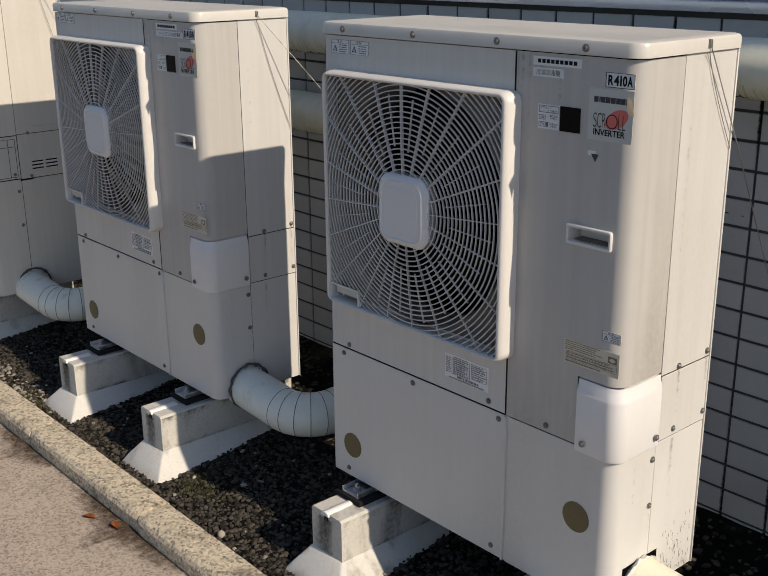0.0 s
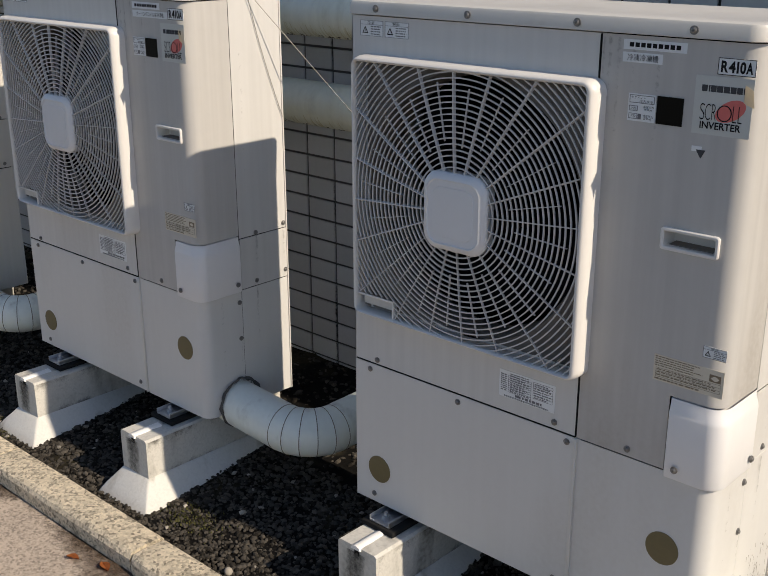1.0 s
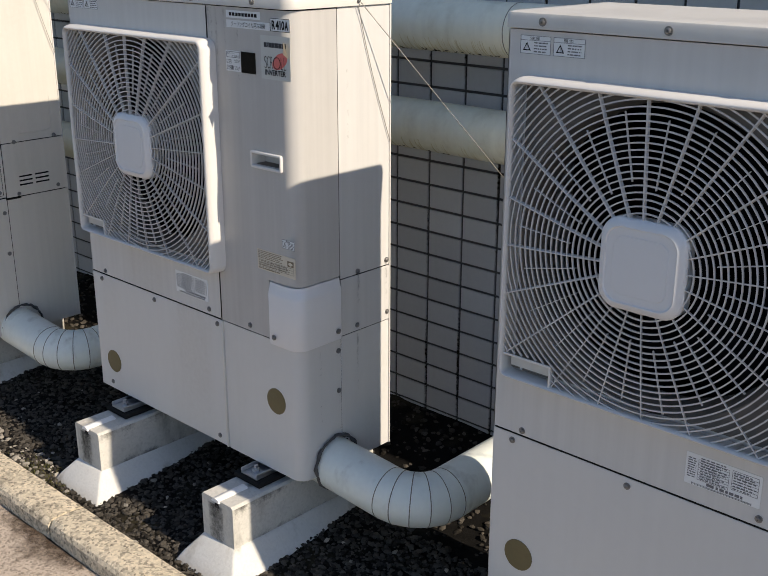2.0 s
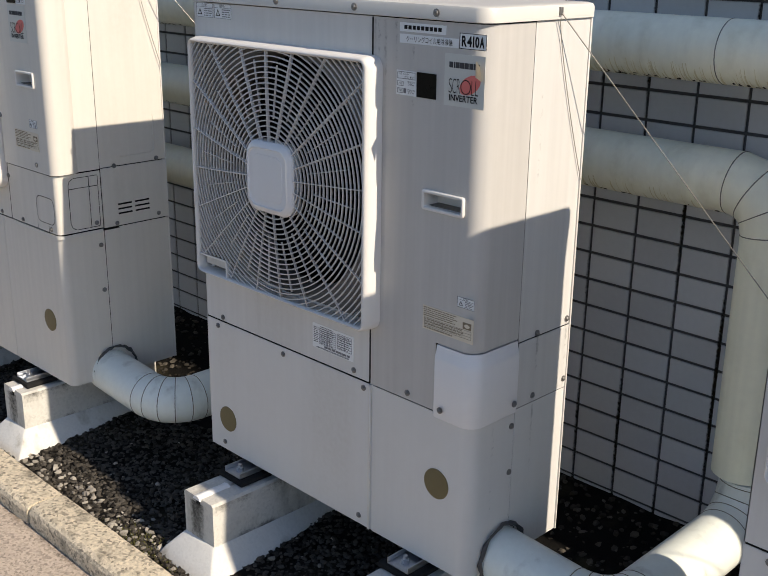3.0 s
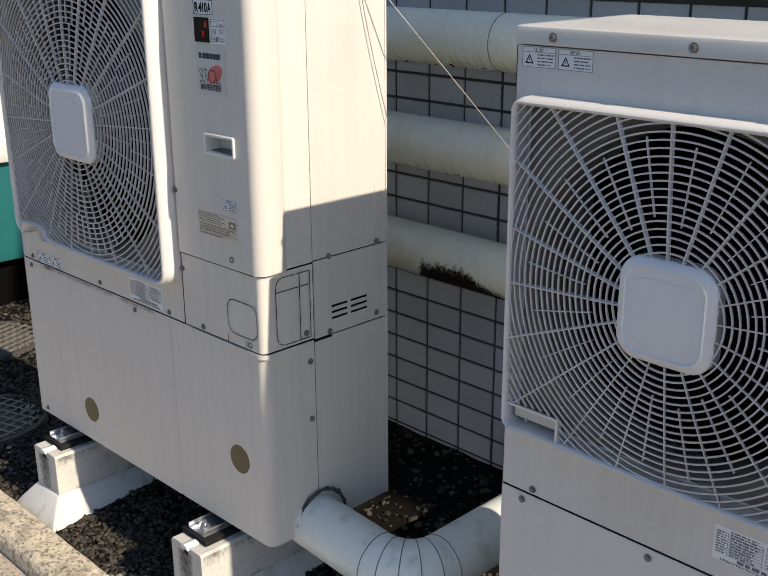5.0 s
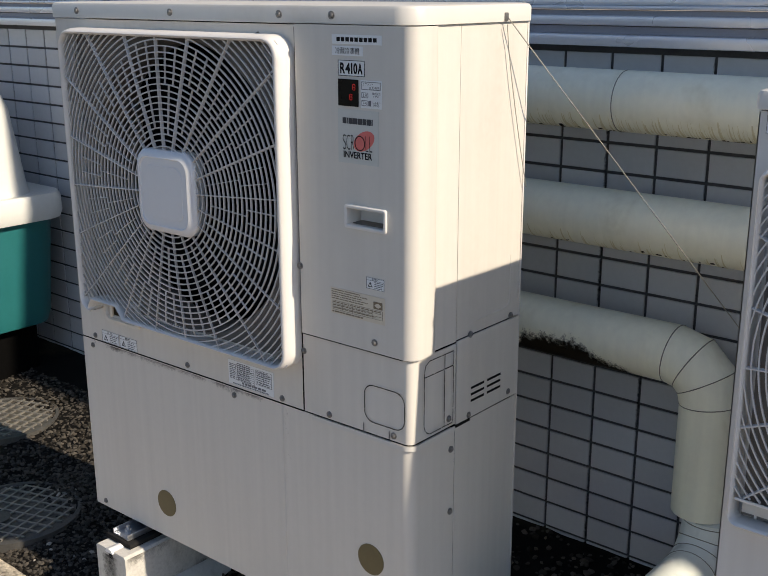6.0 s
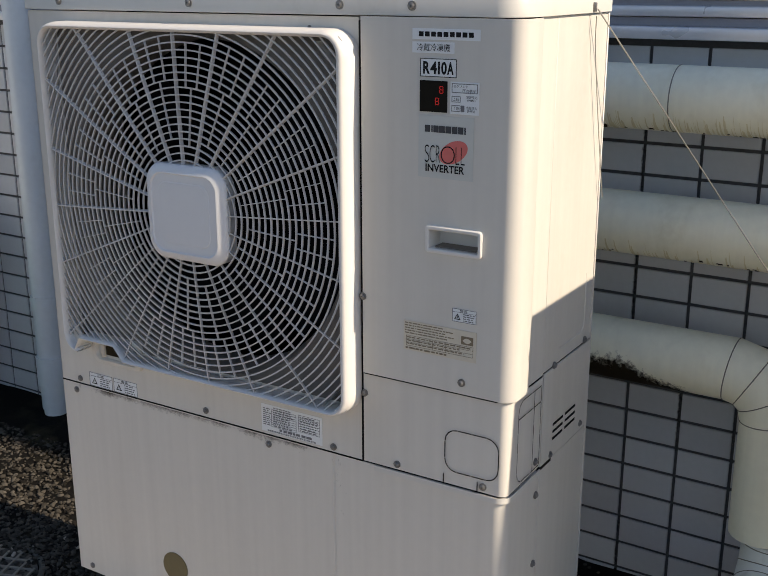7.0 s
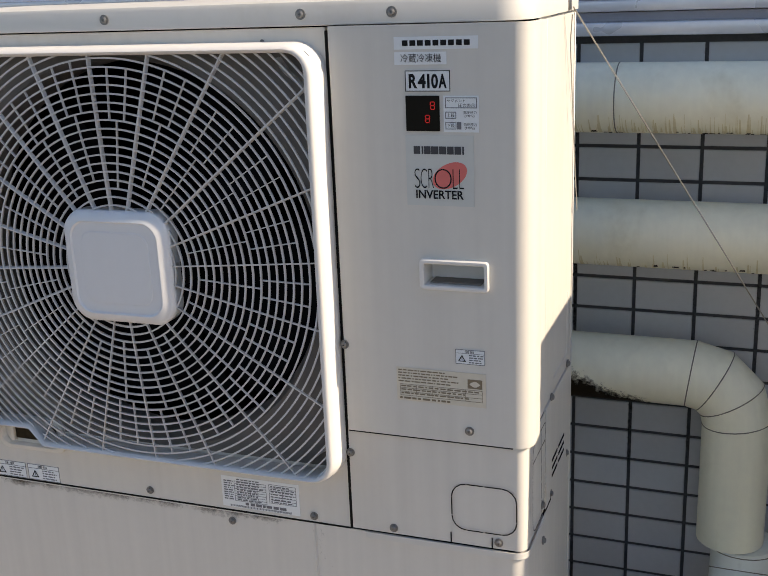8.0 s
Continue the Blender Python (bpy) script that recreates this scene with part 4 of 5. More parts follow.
def wide_unit(x, y, z, label, seed):
    s = WIDE
    W, D, H = s["W"], s["D"], s["H"]
    u = thing("condensing_unit", x, y, z, label, "condensing unit", "condensing units", 0.8)
    r, sy, xs = 0.040, 0.126, 0.697
    zs, zm = 0.416, 0.573
    part("chassis", box(0.004, W - 0.010, 0.235, D - 0.004, 0.004, 1.110), BLACK, u)
    part("chassis_base", box(0.006, W - 0.014, 0.016, 0.235, 0.004, 0.41), BLACK, u)
    part("partition", box(xs + 0.014, W - 0.016, 0.046, 0.235, 0.41, 1.110), BLACK, u)
    part("side_panel_left", box(0.0, 0.0015, 0.0, D, 0.0, 1.112), CREAM, u)
    part("rear_panel", box(0.0, W, D - 0.002, D, 0.0, 1.112), CREAM, u)
    add_fan(u, s)
    add_grille(u, s)
    hx0, hx1, hz0, hz1 = 0.815, 0.906, 0.786, 0.826
    # the upper service panel stands proud and bulges round the corner
    o = 0.008
    path = [(xs + 0.006, 0.008), (xs + 0.006, -o + 0.002), (xs + 0.0075, -o), (hx0 + 0.004, -o), (hx1 - 0.004, -o)] + [(px, py - o) for px, py in corner(W + 0.010, 0.0, 0.022)] + [(W + 0.010, 0.046), (W + 0.008, 0.054), (W, 0.064)]
    part("service_panel", wrap(path, zm + 0.002, 1.1155, [(3, 4, hz0 + 0.004, hz1 - 0.004)]), CREAM, u, "cream service panel bulging round the corner")
    bm = bmesh.new()
    bm.faces.new([bm.verts.new((px, py, zm + 0.0024)) for px, py in path[2:] + [(xs + 0.02, 0.064)]])
    part("panel_fold", bm, CREAM, u, "folded bottom edge of the service panel")
    part("service_side", wrap([(W, 0.0632), (W, sy)], zm + 0.0022, 1.1155), CREAM, u)
    lower = [(xs + 0.004, 0.010), (xs + 0.004, -0.002)] + [(px + 0.001, py - 0.002) for px, py in corner(W, 0.0, 0.013)] + [(W + 0.001, sy - 0.001)]
    part("terminal_cover", wrap(lower, zs + 0.004, zm - 0.001), CREAM, u, "cream terminal cover with punched knockouts")
    part("lower_lip", wrap([(px + 0.004, py - 0.004) for px, py in [(xs + 0.02, 0.0)] + corner(W, 0.0, 0.020) + [(W, sy)]], zs - 0.008, zs + 0.001), LID, u, "folded pale lip along the lower panel")
    part("lower_panel", wrap([(0.0, 0.012), (0.0, 0.001), (0.001, 0.0), (xs - 0.06, 0.0), (xs - 0.057, 0.002), (xs - 0.054, 0.0)] + corner(W, 0.0, 0.020) + [(W, sy)], 0.0, zs), CREAM, u, "plain lower panel with a grey run mark", 20)
    side_plate(u, "side_panel_upper", sy + 0.0015, D, zm + 0.004, 1.1155, W, CREAM)
    side_plate(u, "side_panel_middle", sy + 0.002, D, zs + 0.001, zm + 0.002, W, CREAM, "", 0.002)
    side_plate(u, "side_panel_lower", sy + 0.002, D, 0.0, zs - 0.002, W, CREAM)
    part("rear_flange", box(W - 0.001, W + 0.0022, D - 0.003, D + 0.001, 0.0, 1.1155, 0.0008, 1), LID, u, "bright folded rear edge")
    part("cover_gap", box(W - 0.012, W + 0.0012, sy - 0.010, sy + 0.046, zs - 0.0055, zs + 0.0005), SEAM, u, "dark gap below the side plate")
    part("panel_gap", box(xs - 0.0005, xs + 0.0065, -0.0012, 0.004, zs + 0.002, 1.110), SEAM, u, "dark gap beside the service panel")
    bm = bmesh.new()
    for a0, a1 in ((0.172, 0.214), (0.224, 0.268)):
        for k in range(3):
            add_box(bm, W + 0.001, W + 0.0026, a0, a1, 0.447 + 0.0125 * k, 0.4515 + 0.0125 * k)
    part("vent_slot", bm, SEAM, u, "six dark louvre slots in two columns")
    # the pressed field: its rounded lower corner shows as a fine ridge
    ridge = [(0.188, 0.600)] + [(0.278 + 0.016 * math.sin(radians(15 * i)), 0.616 - 0.016 * math.cos(radians(15 * i))) for i in range(7)] + [(0.294, 0.70)]
    bm = bmesh.new()
    for (a0, q0), (a1, q1) in zip(ridge, ridge[1:]):
        L = math.hypot(a1 - a0, q1 - q0)
        na, nq = -(q1 - q0) / L * 0.0016, (a1 - a0) / L * 0.0016
        loft(bm, [[(W - 0.0003 + h, a + na * k, q + nq * k) for k, h in ((-1, 0.0), (0, 0.0016), (1, 0.0))] for a, q in ((a0, q0), (a1, q1))], False, False)
    part("pressed_line", bm, CREAM, u)
    # Dark strip over the joint also paints the shade line under the panel's edge.
    part("panel_gap", box(xs + 0.006, W - 0.016, -0.0042, 0.004, zm - 0.0016, zm + 0.0018), SEAM, u, "dark strip for the joint and the shade under the service panel")
    part("panel_gap", box(0.0, xs, -0.0005, 0.004, zs + 0.0002, zs + 0.0030), SEAM, u, "dark joint under the fan panel")
    knockout(u, rounded(0.849, 0.939, 0.443, 0.512, 0.020, 4), lambda a, q: (a, -0.0042, q))
    knockout(u, [(0.847, 0.438), (0.847, 0.420), (0.8472, 0.420)], lambda a, q: (a, -0.0042, q))
    knockout(u, [(0.905, 0.438), (0.905, 0.420), (0.9052, 0.420)], lambda a, q: (a, -0.0042, q))
    knockout(u, [(0.032, 0.446), (0.036, 0.434), (0.048, 0.427), (0.116, 0.427), (0.116, 0.562), (0.046, 0.562), (0.036, 0.556), (0.032, 0.545)], lambda a, q: (W + 0.0032, a, q))
    knockout(u, [(0.032, 0.535), (0.116, 0.535), (0.116, 0.5352)], lambda a, q: (W + 0.0032, a, q))
    knockout(u, [(0.090, 0.426), (0.090, 0.562), (0.0902, 0.562)], lambda a, q: (W + 0.0032, a, q))
    stain_sheet("seam_grime", 60, 8, lambda a, q: (0.01 + 0.62 * a, -0.0005, zs - 0.0015 - 0.023 * q),
                lambda a, q: 0.85 * (1 - q) ** 1.8 * (0.60 + 0.7 * noise.noise(Vector((a * 14, 1.0, 0)))) * min(1, 8 * a, 8 * (1 - a)), SEAM_STAIN, u, "brown grime under the seam")
    stain_sheet("run_mark", 6, 20, lambda a, q: (0.630 + 0.040 * a, -0.0006, zs - 0.005 - 0.33 * q),
                lambda a, q: 0.20 * math.sin(math.pi * a) * (1 - q) ** 0.7, SEAM_STAIN, u, "faint grey run mark")
    # moulded hand hole under the fan guard
    bm = bmesh.new()
    loft(bm, [[(px, yy, pz) for px, pz in rounded(0.098 + i, 0.222 - i, 0.474 + i, 0.532 - i, 0.014, 4)] for i, yy in ((0.0, 0.0005), (0.001, -0.006), (0.004, -0.008), (0.008, -0.008), (0.010, -0.005), (0.011, -0.0006))], False, True)
    mould = part("hand_hole", mesh_of("hand_hole", bm, CREAM, 40), CREAM, u, "moulded cream rim of the hand hole")
    # A dark plate stands in for the shaded depth of the opening.
    part("dark_opening", box(0.128, 0.205, -0.0030, -0.0012, 0.492, 0.522, 0.0), MOULD_AND_HOLE, mould, "dark plate painting the shade in the hand hole")
    part("opening_rib", box(0.122, 0.129, -0.0080, -0.0012, 0.488, 0.524, 0.001), CREAM, mould)
    add_lid(u, s)
    add_handle(u, hx0, hx1, hz0, hz1, SHROUD, -o)
    add_plugs(u, [(0.267, 0.084), (0.858, 0.168)])
    for sx, sz in ((0.050, 0.428), (0.037, 0.402), (0.366, 0.431), (0.505, 0.400), (0.640, 0.428), (0.036, 0.014)):
        screw(u, sx, -0.0005, sz)
    for sx, sz in ((0.699, 0.700), (0.871, 0.593)):
        screw(u, sx + 0.006, -o - 0.0005, sz)
    for sx, sz in ((0.703, 0.538), (0.763, 0.429), (0.914, 0.430)):
        screw(u, sx, -0.0025, sz)
    for yy, zz in ((0.168, 0.578), (0.298, 0.582), (0.166, 0.424), (0.296, 0.430), (0.106, 0.436), (0.114, 0.374), (0.114, 0.250)):
        screw(u, W + 0.0015, yy, zz, True)
    screw(u, 0.610, -0.0005, 1.098, r=0.003)
    add_warning(u, 0.076, 0.136, 0.420, 0.447, seed, "注意")
    add_warning(u, 0.140, 0.200, 0.420, 0.447, seed + 1, "警告")
    holder = part("label_zone", box(xs + 0.02, xs + 0.021, -o + 0.0002, -o + 0.0008, 0.7, 0.701), CREAM, u)
    before = set(u.children)
    add_tape(u, 0.790, 0.895, 1.086, 1.101)
    add_tape(u, 0.790, 0.856, 1.068, 1.083, "冷蔵冷凍機")
    add_refrigerant_label(u, 0.803, 0.860, 1.036, 1.061)
    add_display(u, (0.803, 0.846, 0.988, 1.031), (0.851, 0.895, 0.987, 1.031), seed, 2)
    add_logo(u, 0.801, 0.888, 0.895, 0.983)
    add_notice(u, 0.778, 0.900, 0.628, 0.675, seed + 5)
    add_warning(u, 0.860, 0.899, 0.687, 0.707, seed + 6, "警告")
    for ob in set(u.children) - before:
        ob.location.y = -o - 0.0002
    bpy.data.objects.remove(holder)
    add_rating(u, 0.492, 0.618, 0.424, 0.474, seed + 9)
    bm = bmesh.new()
    rng = random.Random(seed)
    n = 40
    loops = []
    for k, off in ((0.061, 0.0), (0.064, 0.006), (0.060, 0.009), (0.056, 0.002)):
        loops.append([(W + off + 0.005 * rng.random(), 0.129 + (k + 0.008 * rng.random()) * math.cos(2 * math.pi * i / n), 0.019 + (k + 0.008 * rng.random()) * math.sin(2 * math.pi * i / n)) for i in range(n)])
    loft(bm, loops, False, False)
    part("pipe_collar", mesh_of("pipe_collar", bm, PUTTY, 60), PUTTY, u, "cracked dark sealing round the pipe hole")
    return u


U1X, U2X, UZ = 0.009, -1.310, 0.264
U3X, U3Y, U3Z = -2.772, -0.098, 0.266
slim_unit(U1X, 0.0, UZ, "冷凍冷凍機", "slim ivory condensing unit with an open pipe hole on concrete blocks", 11, True)
slim_unit(U2X, 0.0, UZ, "クーリングコイル用冷凍機", "slim ivory condensing unit with a bent white pipe, on concrete blocks", 31)
wide_unit(U3X, U3Y, U3Z, "wide yellowed cream condensing unit with louvred side, on concrete blocks", 51)

# ---- ground ----
SLOPE = 0.08


def bed_z(y):
    return 0.060 + SLOPE * (y + 0.22)


bm = bmesh.new()
S = 400.0
xs_ = [-S, -40, -8] + [-6 + 0.25 * i for i in range(49)] + [12, 40, S]
ys_ = [-S, -40, -8, -5] + [-3 + 0.2 * i for i in range(14)] + [-0.30, 0.0, 0.9, 6, 40, S]
grid = [[bm.verts.new((x, y, 0.038)) for x in xs_] for y in ys_]
for a, b in zip(grid, grid[1:]):
    for i in range(len(a) - 1):
        bm.faces.new((a[i], a[i + 1], b[i + 1], b[i]))
ground = new("ground", mesh_of("ground", bm, ROAD))
tagged(ground, "worn pinkish-grey exposed aggregate pavement", "pavement", kind="structure")

# Added dark ground out of view; it cuts the pavement's bounce onto the units.
bm = bmesh.new()
rows = [[bm.verts.new((x, y, z)) for x in (-S, -40, -8, -4, 0, 4, 8, 40, S)] for y, z in ((-S, 0.042), (-40, 0.042), (-6, 0.042), (-1.20, 0.042), (-1.20, 0.0))]
for a, b in zip(rows, rows[1:]):
    for i in range(len(a) - 1):
        bm.faces.new((a[i], a[i + 1], b[i + 1], b[i]))
tagged(new("road", mesh_of("road", bm, UNSEEN_DARK)), "unseen dark ground added to cut light bounced onto the fronts", "road", kind="structure")

bm = bmesh.new()
nx, ny = 190, 34
rows = []
for j in range(ny + 1):
    y = -0.245 + (0.70 + 0.245) * j / ny
    row = []
    for i in range(nx + 1):
        x = -6.5 + 9.5 * i / nx
        h = 0.006 * noise.noise(Vector((x * 9, y * 9, 0))) + 0.004 * noise.noise(Vector((x * 31, y * 31, 3)))
        row.append(bm.verts.new((x, y, bed_z(y) + h - (0.012 if j == 0 else 0))))
    rows.append(row)
for a, b in zip(rows, rows[1:]):
    for i in range(nx):
        bm.faces.new((a[i], a[i + 1], b[i + 1], b[i]))
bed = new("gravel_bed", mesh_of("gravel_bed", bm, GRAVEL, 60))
tagged(bed, "damp gravel bed between kerb and wall, darkened for deep shade", "gravel", kind="structure")


def stones(name, count, region, size, material, label, seed, lift=0.3):
    rng = np.random.RandomState(seed)
    base = bmesh.new()
    bmesh.ops.create_icosphere(base, subdivisions=1, radius=1.0)
    bv = np.array([v.co[:] for v in base.verts])
    bf = np.array([[v.index for v in f.verts] for f in base.faces])
    base.free()
    (x0, x1), (y0, y1) = region
    n = len(bv)
    V, Fc = [], []
    for i in range(count):
        x, y = x0 + (x1 - x0) * rng.rand(), y0 + (y1 - y0) * rng.rand() ** 1.15
        s = size * (0.55 + 0.9 * rng.rand() ** 2)
        shape = bv * (1 + 0.30 * (rng.rand(n, 1) - 0.5) * 2) * np.array([1.15, 0.85, 0.62]) * s
        a = rng.rand() * 6.28
        c, q = math.cos(a), math.sin(a)
        tilt = (rng.rand() - 0.5) * 1.2
        rot = np.array([[c, -q, 0], [q, c, 0], [0, 0, 1]]) @ np.array([[1, 0, 0], [0, math.cos(tilt), -math.sin(tilt)], [0, math.sin(tilt), math.cos(tilt)]])
        V.append(shape @ rot.T + np.array([x, y, bed_z(y) + s * lift]))
        Fc.append(bf + i * n)
    me = bpy.data.meshes.new(name)
    me.from_pydata(np.concatenate(V).tolist(), [], np.concatenate(Fc).tolist())
    me.materials.append(material)
    return tagged(new(name, me), label, "gravel", kind="stuff")


stones("gravel", 34000, ((-3.3, 1.25), (-0.235, 0.22)), 0.0056, STONE, "loose dark grey-brown crushed stone", 3)
stones("far_gravel", 5000, ((-3.3, 1.3), (0.1, 0.68)), 0.0075, STONE, "dark crushed stone in the shade by the wall", 4)
stones("side_gravel", 9000, ((-4.5, -3.2), (-0.235, 0.50)), 0.0060, STONE, "dark crushed stone round the manhole covers", 9)
stones("pale_gravel", 170, ((-3.2, 1.2), (-0.235, 0.20)), 0.0058, PALE_STONE, "scattered pale stone chips", 5, 0.6)
stones("kerb_side_gravel", 260, ((-2.25, -1.25), (-0.24, -0.15)), 0.0062, PALE_STONE, "pale broken stone along the kerb", 6, 0.7)

# kerb stones
KERB_JOINTS = (-4.62, -4.02, -3.42, -2.82, -2.225, -1.625, -1.055, -0.395, 0.21, 0.815, 1.42, 2.025)
kerb = thing("kerb", 0, 0, 0, "row of weathered low concrete kerb stones", "kerb")
kerb["kind"] = "structure"
for i, (a, b) in enumerate(zip(KERB_JOINTS, KERB_JOINTS[1:])):
    rng = random.Random(i)
    y0, y1, z1 = -0.338 + 0.006 * rng.random(), -0.235, 0.088 + 0.004 * rng.random()
    bm = bmesh.new()
    n = 14
    loops = []
    for j in range(n + 1):
        x = a + 0.0045 + (b - a - 0.009) * j / n
        w = lambda q: 0.0035 * noise.noise(Vector((x * 14, q * 3.1, i)))
        e = 0.010 if j in (0, n) else 0.0
        loops.append([(x, y0 + 0.001 + w(1) * 0.5, 0.0), (x, y0 - 0.002 + w(2) * 0.5 + e * 0.4, z1 - 0.017 - e * 0.3), (x, y0 + 0.003 + w(3) * 0.6 + e * 0.4, z1 - 0.006 - e * 0.5), (x, y0 + 0.013 + w(4), z1 + w(5) * 0.5 - e * 0.4),
                      (x, (y0 + y1) / 2, z1 + 0.002 + w(6) * 0.6 - e * 0.3), (x, y1 - 0.008, z1 + w(7) * 0.5 - e * 0.4), (x, y1 + w(8), z1 - 0.010), (x, y1, 0.0)])
    loft(bm, loops)
    part("kerb_stone", mesh_of("kerb_stone", bm, KERB, 9), KERB, kerb)


def kerb_stain(xj, left, right, deep, seed, label):
    """A damp patch lying along the kerb, deepest at a joint, with a paler ragged margin."""
    st = thing("damp_stain", xj, -0.345, 0.0384, label, "stain")
    st["kind"] = "structure"
    def reach(x):
        d = deep * (math.exp(x / (0.22 * left)) if x < 0 else 0.40 * math.exp(-x / (0.45 * right)))
        return 0.045 + 1.25 * d * (1 + 0.35 * noise.noise(Vector((x * 16, seed, 0))))

    stain_sheet("stain_core", 90, 14, lambda u, v: (-left + (left + right) * u, 0.012 - (0.012 + reach(-left + (left + right) * u)) * v, 0.0004),
                lambda u, v: 0.72 * min(1, 4 * u, 4 * (1 - u)) * (1 - v) ** 0.8, DAMP_STAIN, st, "brown damp patch")


kerb_stain(-0.412, 0.40, 0.34, 0.135, 1.0, "dark damp stain on the pavement at a kerb joint")
kerb_stain(-1.020, 0.30, 0.20, 0.095, 5.0, "dark damp stain on the pavement at a kerb joint")
stain_sheet("gutter_damp", 200, 6, lambda u, v: (-2.4 + 3.6 * u, -0.330 - 0.07 * v * (0.6 + 0.8 * noise.noise(Vector((u * 22, 0, 0))) ** 2), 0.0386), lambda u, v: 0.36 * (1 - v) ** 0.9, DAMP_STAIN, None, "brown damp line along the kerb's foot")

# ---- concrete blocks and brackets ----
def block(cx, y0, y1, top, label):
    zg = bed_z(y0) - 0.02
    b = thing("foundation_block", cx, y0, zg, label, "concrete block", "foundation blocks")
    L, h, w = y1 - y0, top - zg, 0.054
    neck = h - 0.106
    bm = bmesh.new()
    g = 0.006

    def section(y, jit):
        d = [0.0015 * noise.noise(Vector((cx * 7, y * 25, k))) for k in range(8)]
        return [(-w + d[0], y, neck), (-w + d[1], y, h - 0.005), (-w + 0.005, y, h), (-0.010, y, h), (-0.004, y, h - g), (0.006, y, h - g), (0.010, y, h), (w - 0.005, y, h), (w + d[2], y, h - 0.005), (w + d[3], y, neck)]

    loft(bm, [section(q, 0) for q in [0.0, 0.004] + [L * k / 12 for k in range(1, 13)]])
    part("block_beam", mesh_of("block_beam", bm, CONCRETE, 35), CONCRETE, b, "stained grey concrete beam")
    bm = bmesh.new()
    loops = []
    for k, zz in ((0.0, neck + 0.002), (0.08, neck - 0.003), (0.55, neck * 0.5), (1.0, 0.0), (1.05, -0.03)):
        e, f = 0.058 * k, 0.062 * k
        ring = rounded(-w - 0.001 - e, w + 0.001 + e, -f - 0.001, L + f, 0.006, 3)
        loops.append([(x + 0.003 * noise.noise(Vector((x * 30, y * 30, zz * 40 + cx))), y + 0.003 * noise.noise(Vector((y * 25, x * 25, zz * 40))), zz) for x, y in ring])
    loft(bm, loops)
    part("block_foot", mesh_of("block_foot", bm, MORTAR, 40), MORTAR, b, "flared pale mortar foot")
    bm = bmesh.new()
    strip = []
    for k in range(9):
        y = -0.005 + 0.085 * k / 8
        j = 0.0012 * noise.noise(Vector((cx * 11, y * 80, 1)))
        strip.append([(-0.013 + j, y, h - 0.004), (-0.009 + j, y, h + 0.0035), (0.0 + j, y, h + 0.0055), (0.010 - j, y, h + 0.003), (0.013 - j, y, h - 0.004)])
    loft(bm, strip)
    part("caulk_strip", mesh_of("caulk_strip", bm, CAULK, 60), CAULK, b, "bead of white caulk in the groove")
    part("anchor_slot", box(-0.007, 0.007, -0.0012, 0.002, h - 0.020, h - 0.004, 0.001), SEAM, b, "dark slot end of the anchor rail")
    stain_sheet("front_stain", 8, 12, lambda a, q: (-0.034 + 0.062 * a, -0.0026, h - 0.012 - (h - neck - 0.016) * q), lambda a, q: 0.62 * math.sin(math.pi * a) ** 0.6 * (1 - 0.35 * q), SOOT_STAIN, b, "grey run below the rail slot")
    for side in (-1, 1):
        stain_sheet("edge_stain", 20, 5, lambda a, q: (side * (w + 0.0030), 0.004 + (L - 0.01) * a, h - 0.004 - 0.045 * q), lambda a, q: 0.60 * (1 - q) ** 1.6 * (0.6 + 0.9 * noise.noise(Vector((a * 9, cx * 5, side)))), SOOT_STAIN, b, "dark stain along the top edge")
        stain_sheet("joint_stain", 20, 4, lambda a, q: (side * (w + 0.0032), 0.004 + (L - 0.01) * a, neck + 0.026 - 0.022 * q), lambda a, q: 0.50 * q * (0.5 + 1.1 * noise.noise(Vector((a * 11, cx * 3, 4 + side)))), SOOT_STAIN, b, "dark line above the mortar")
    stain_sheet("moss_stain", 24, 4, lambda a, q: (-w - 0.058 + (2 * w + 0.116) * a, -0.0665 + 0.016 * q, 0.004 + neck * 0.27 * q), lambda a, q: 0.62 * (1 - q) ** 0.8, MOSS_STAIN, b, "brown moss at the foot")
    stain_sheet("moss_stain", 24, 4, lambda a, q: (w + 0.0635 - 0.016 * q, -0.062 + 0.30 * a, 0.004 + neck * 0.27 * q), lambda a, q: 0.62 * (1 - q) ** 0.8, MOSS_STAIN, b, "brown moss at the foot")
    return b


def bracket(cx, y, z):
    k = thing("mounting_bracket", cx, y, z, "galvanised mounting bracket with bolt on a black pad", "bracket", "mounting brackets")
    part("rubber_pad", box(-0.045, 0.045, -0.030, 0.10, 0.0, 0.012, 0.002), RUBBER, k, "black rubber pad")
    bm = box(-0.028, 0.028, -0.022, 0.09, 0.012, 0.0155, 0.001)
    add_box(bm, -0.028, -0.0255, -0.022, 0.09, 0.0155, 0.026, 0.0008)
    add_box(bm, 0.0255, 0.028, -0.022, 0.09, 0.0155, 0.026, 0.0008)
    part("channel", bm, STEEL, k, "folded steel channel")
    bm = bmesh.new()
    for r, z0, z1, n in ((0.010, 0.0157, 0.0175, 20), (0.0085, 0.0175, 0.0245, 6), (0.0045, 0.0245, 0.033, 12)):
        loft(bm, [[(r * math.cos(2 * math.pi * i / n), r * math.sin(2 * math.pi * i / n), zz) for i in range(n)] for zz in (z0, z1)])
    part("bolt", bm, STEEL, k, "hex nut on a threaded bolt", 30)


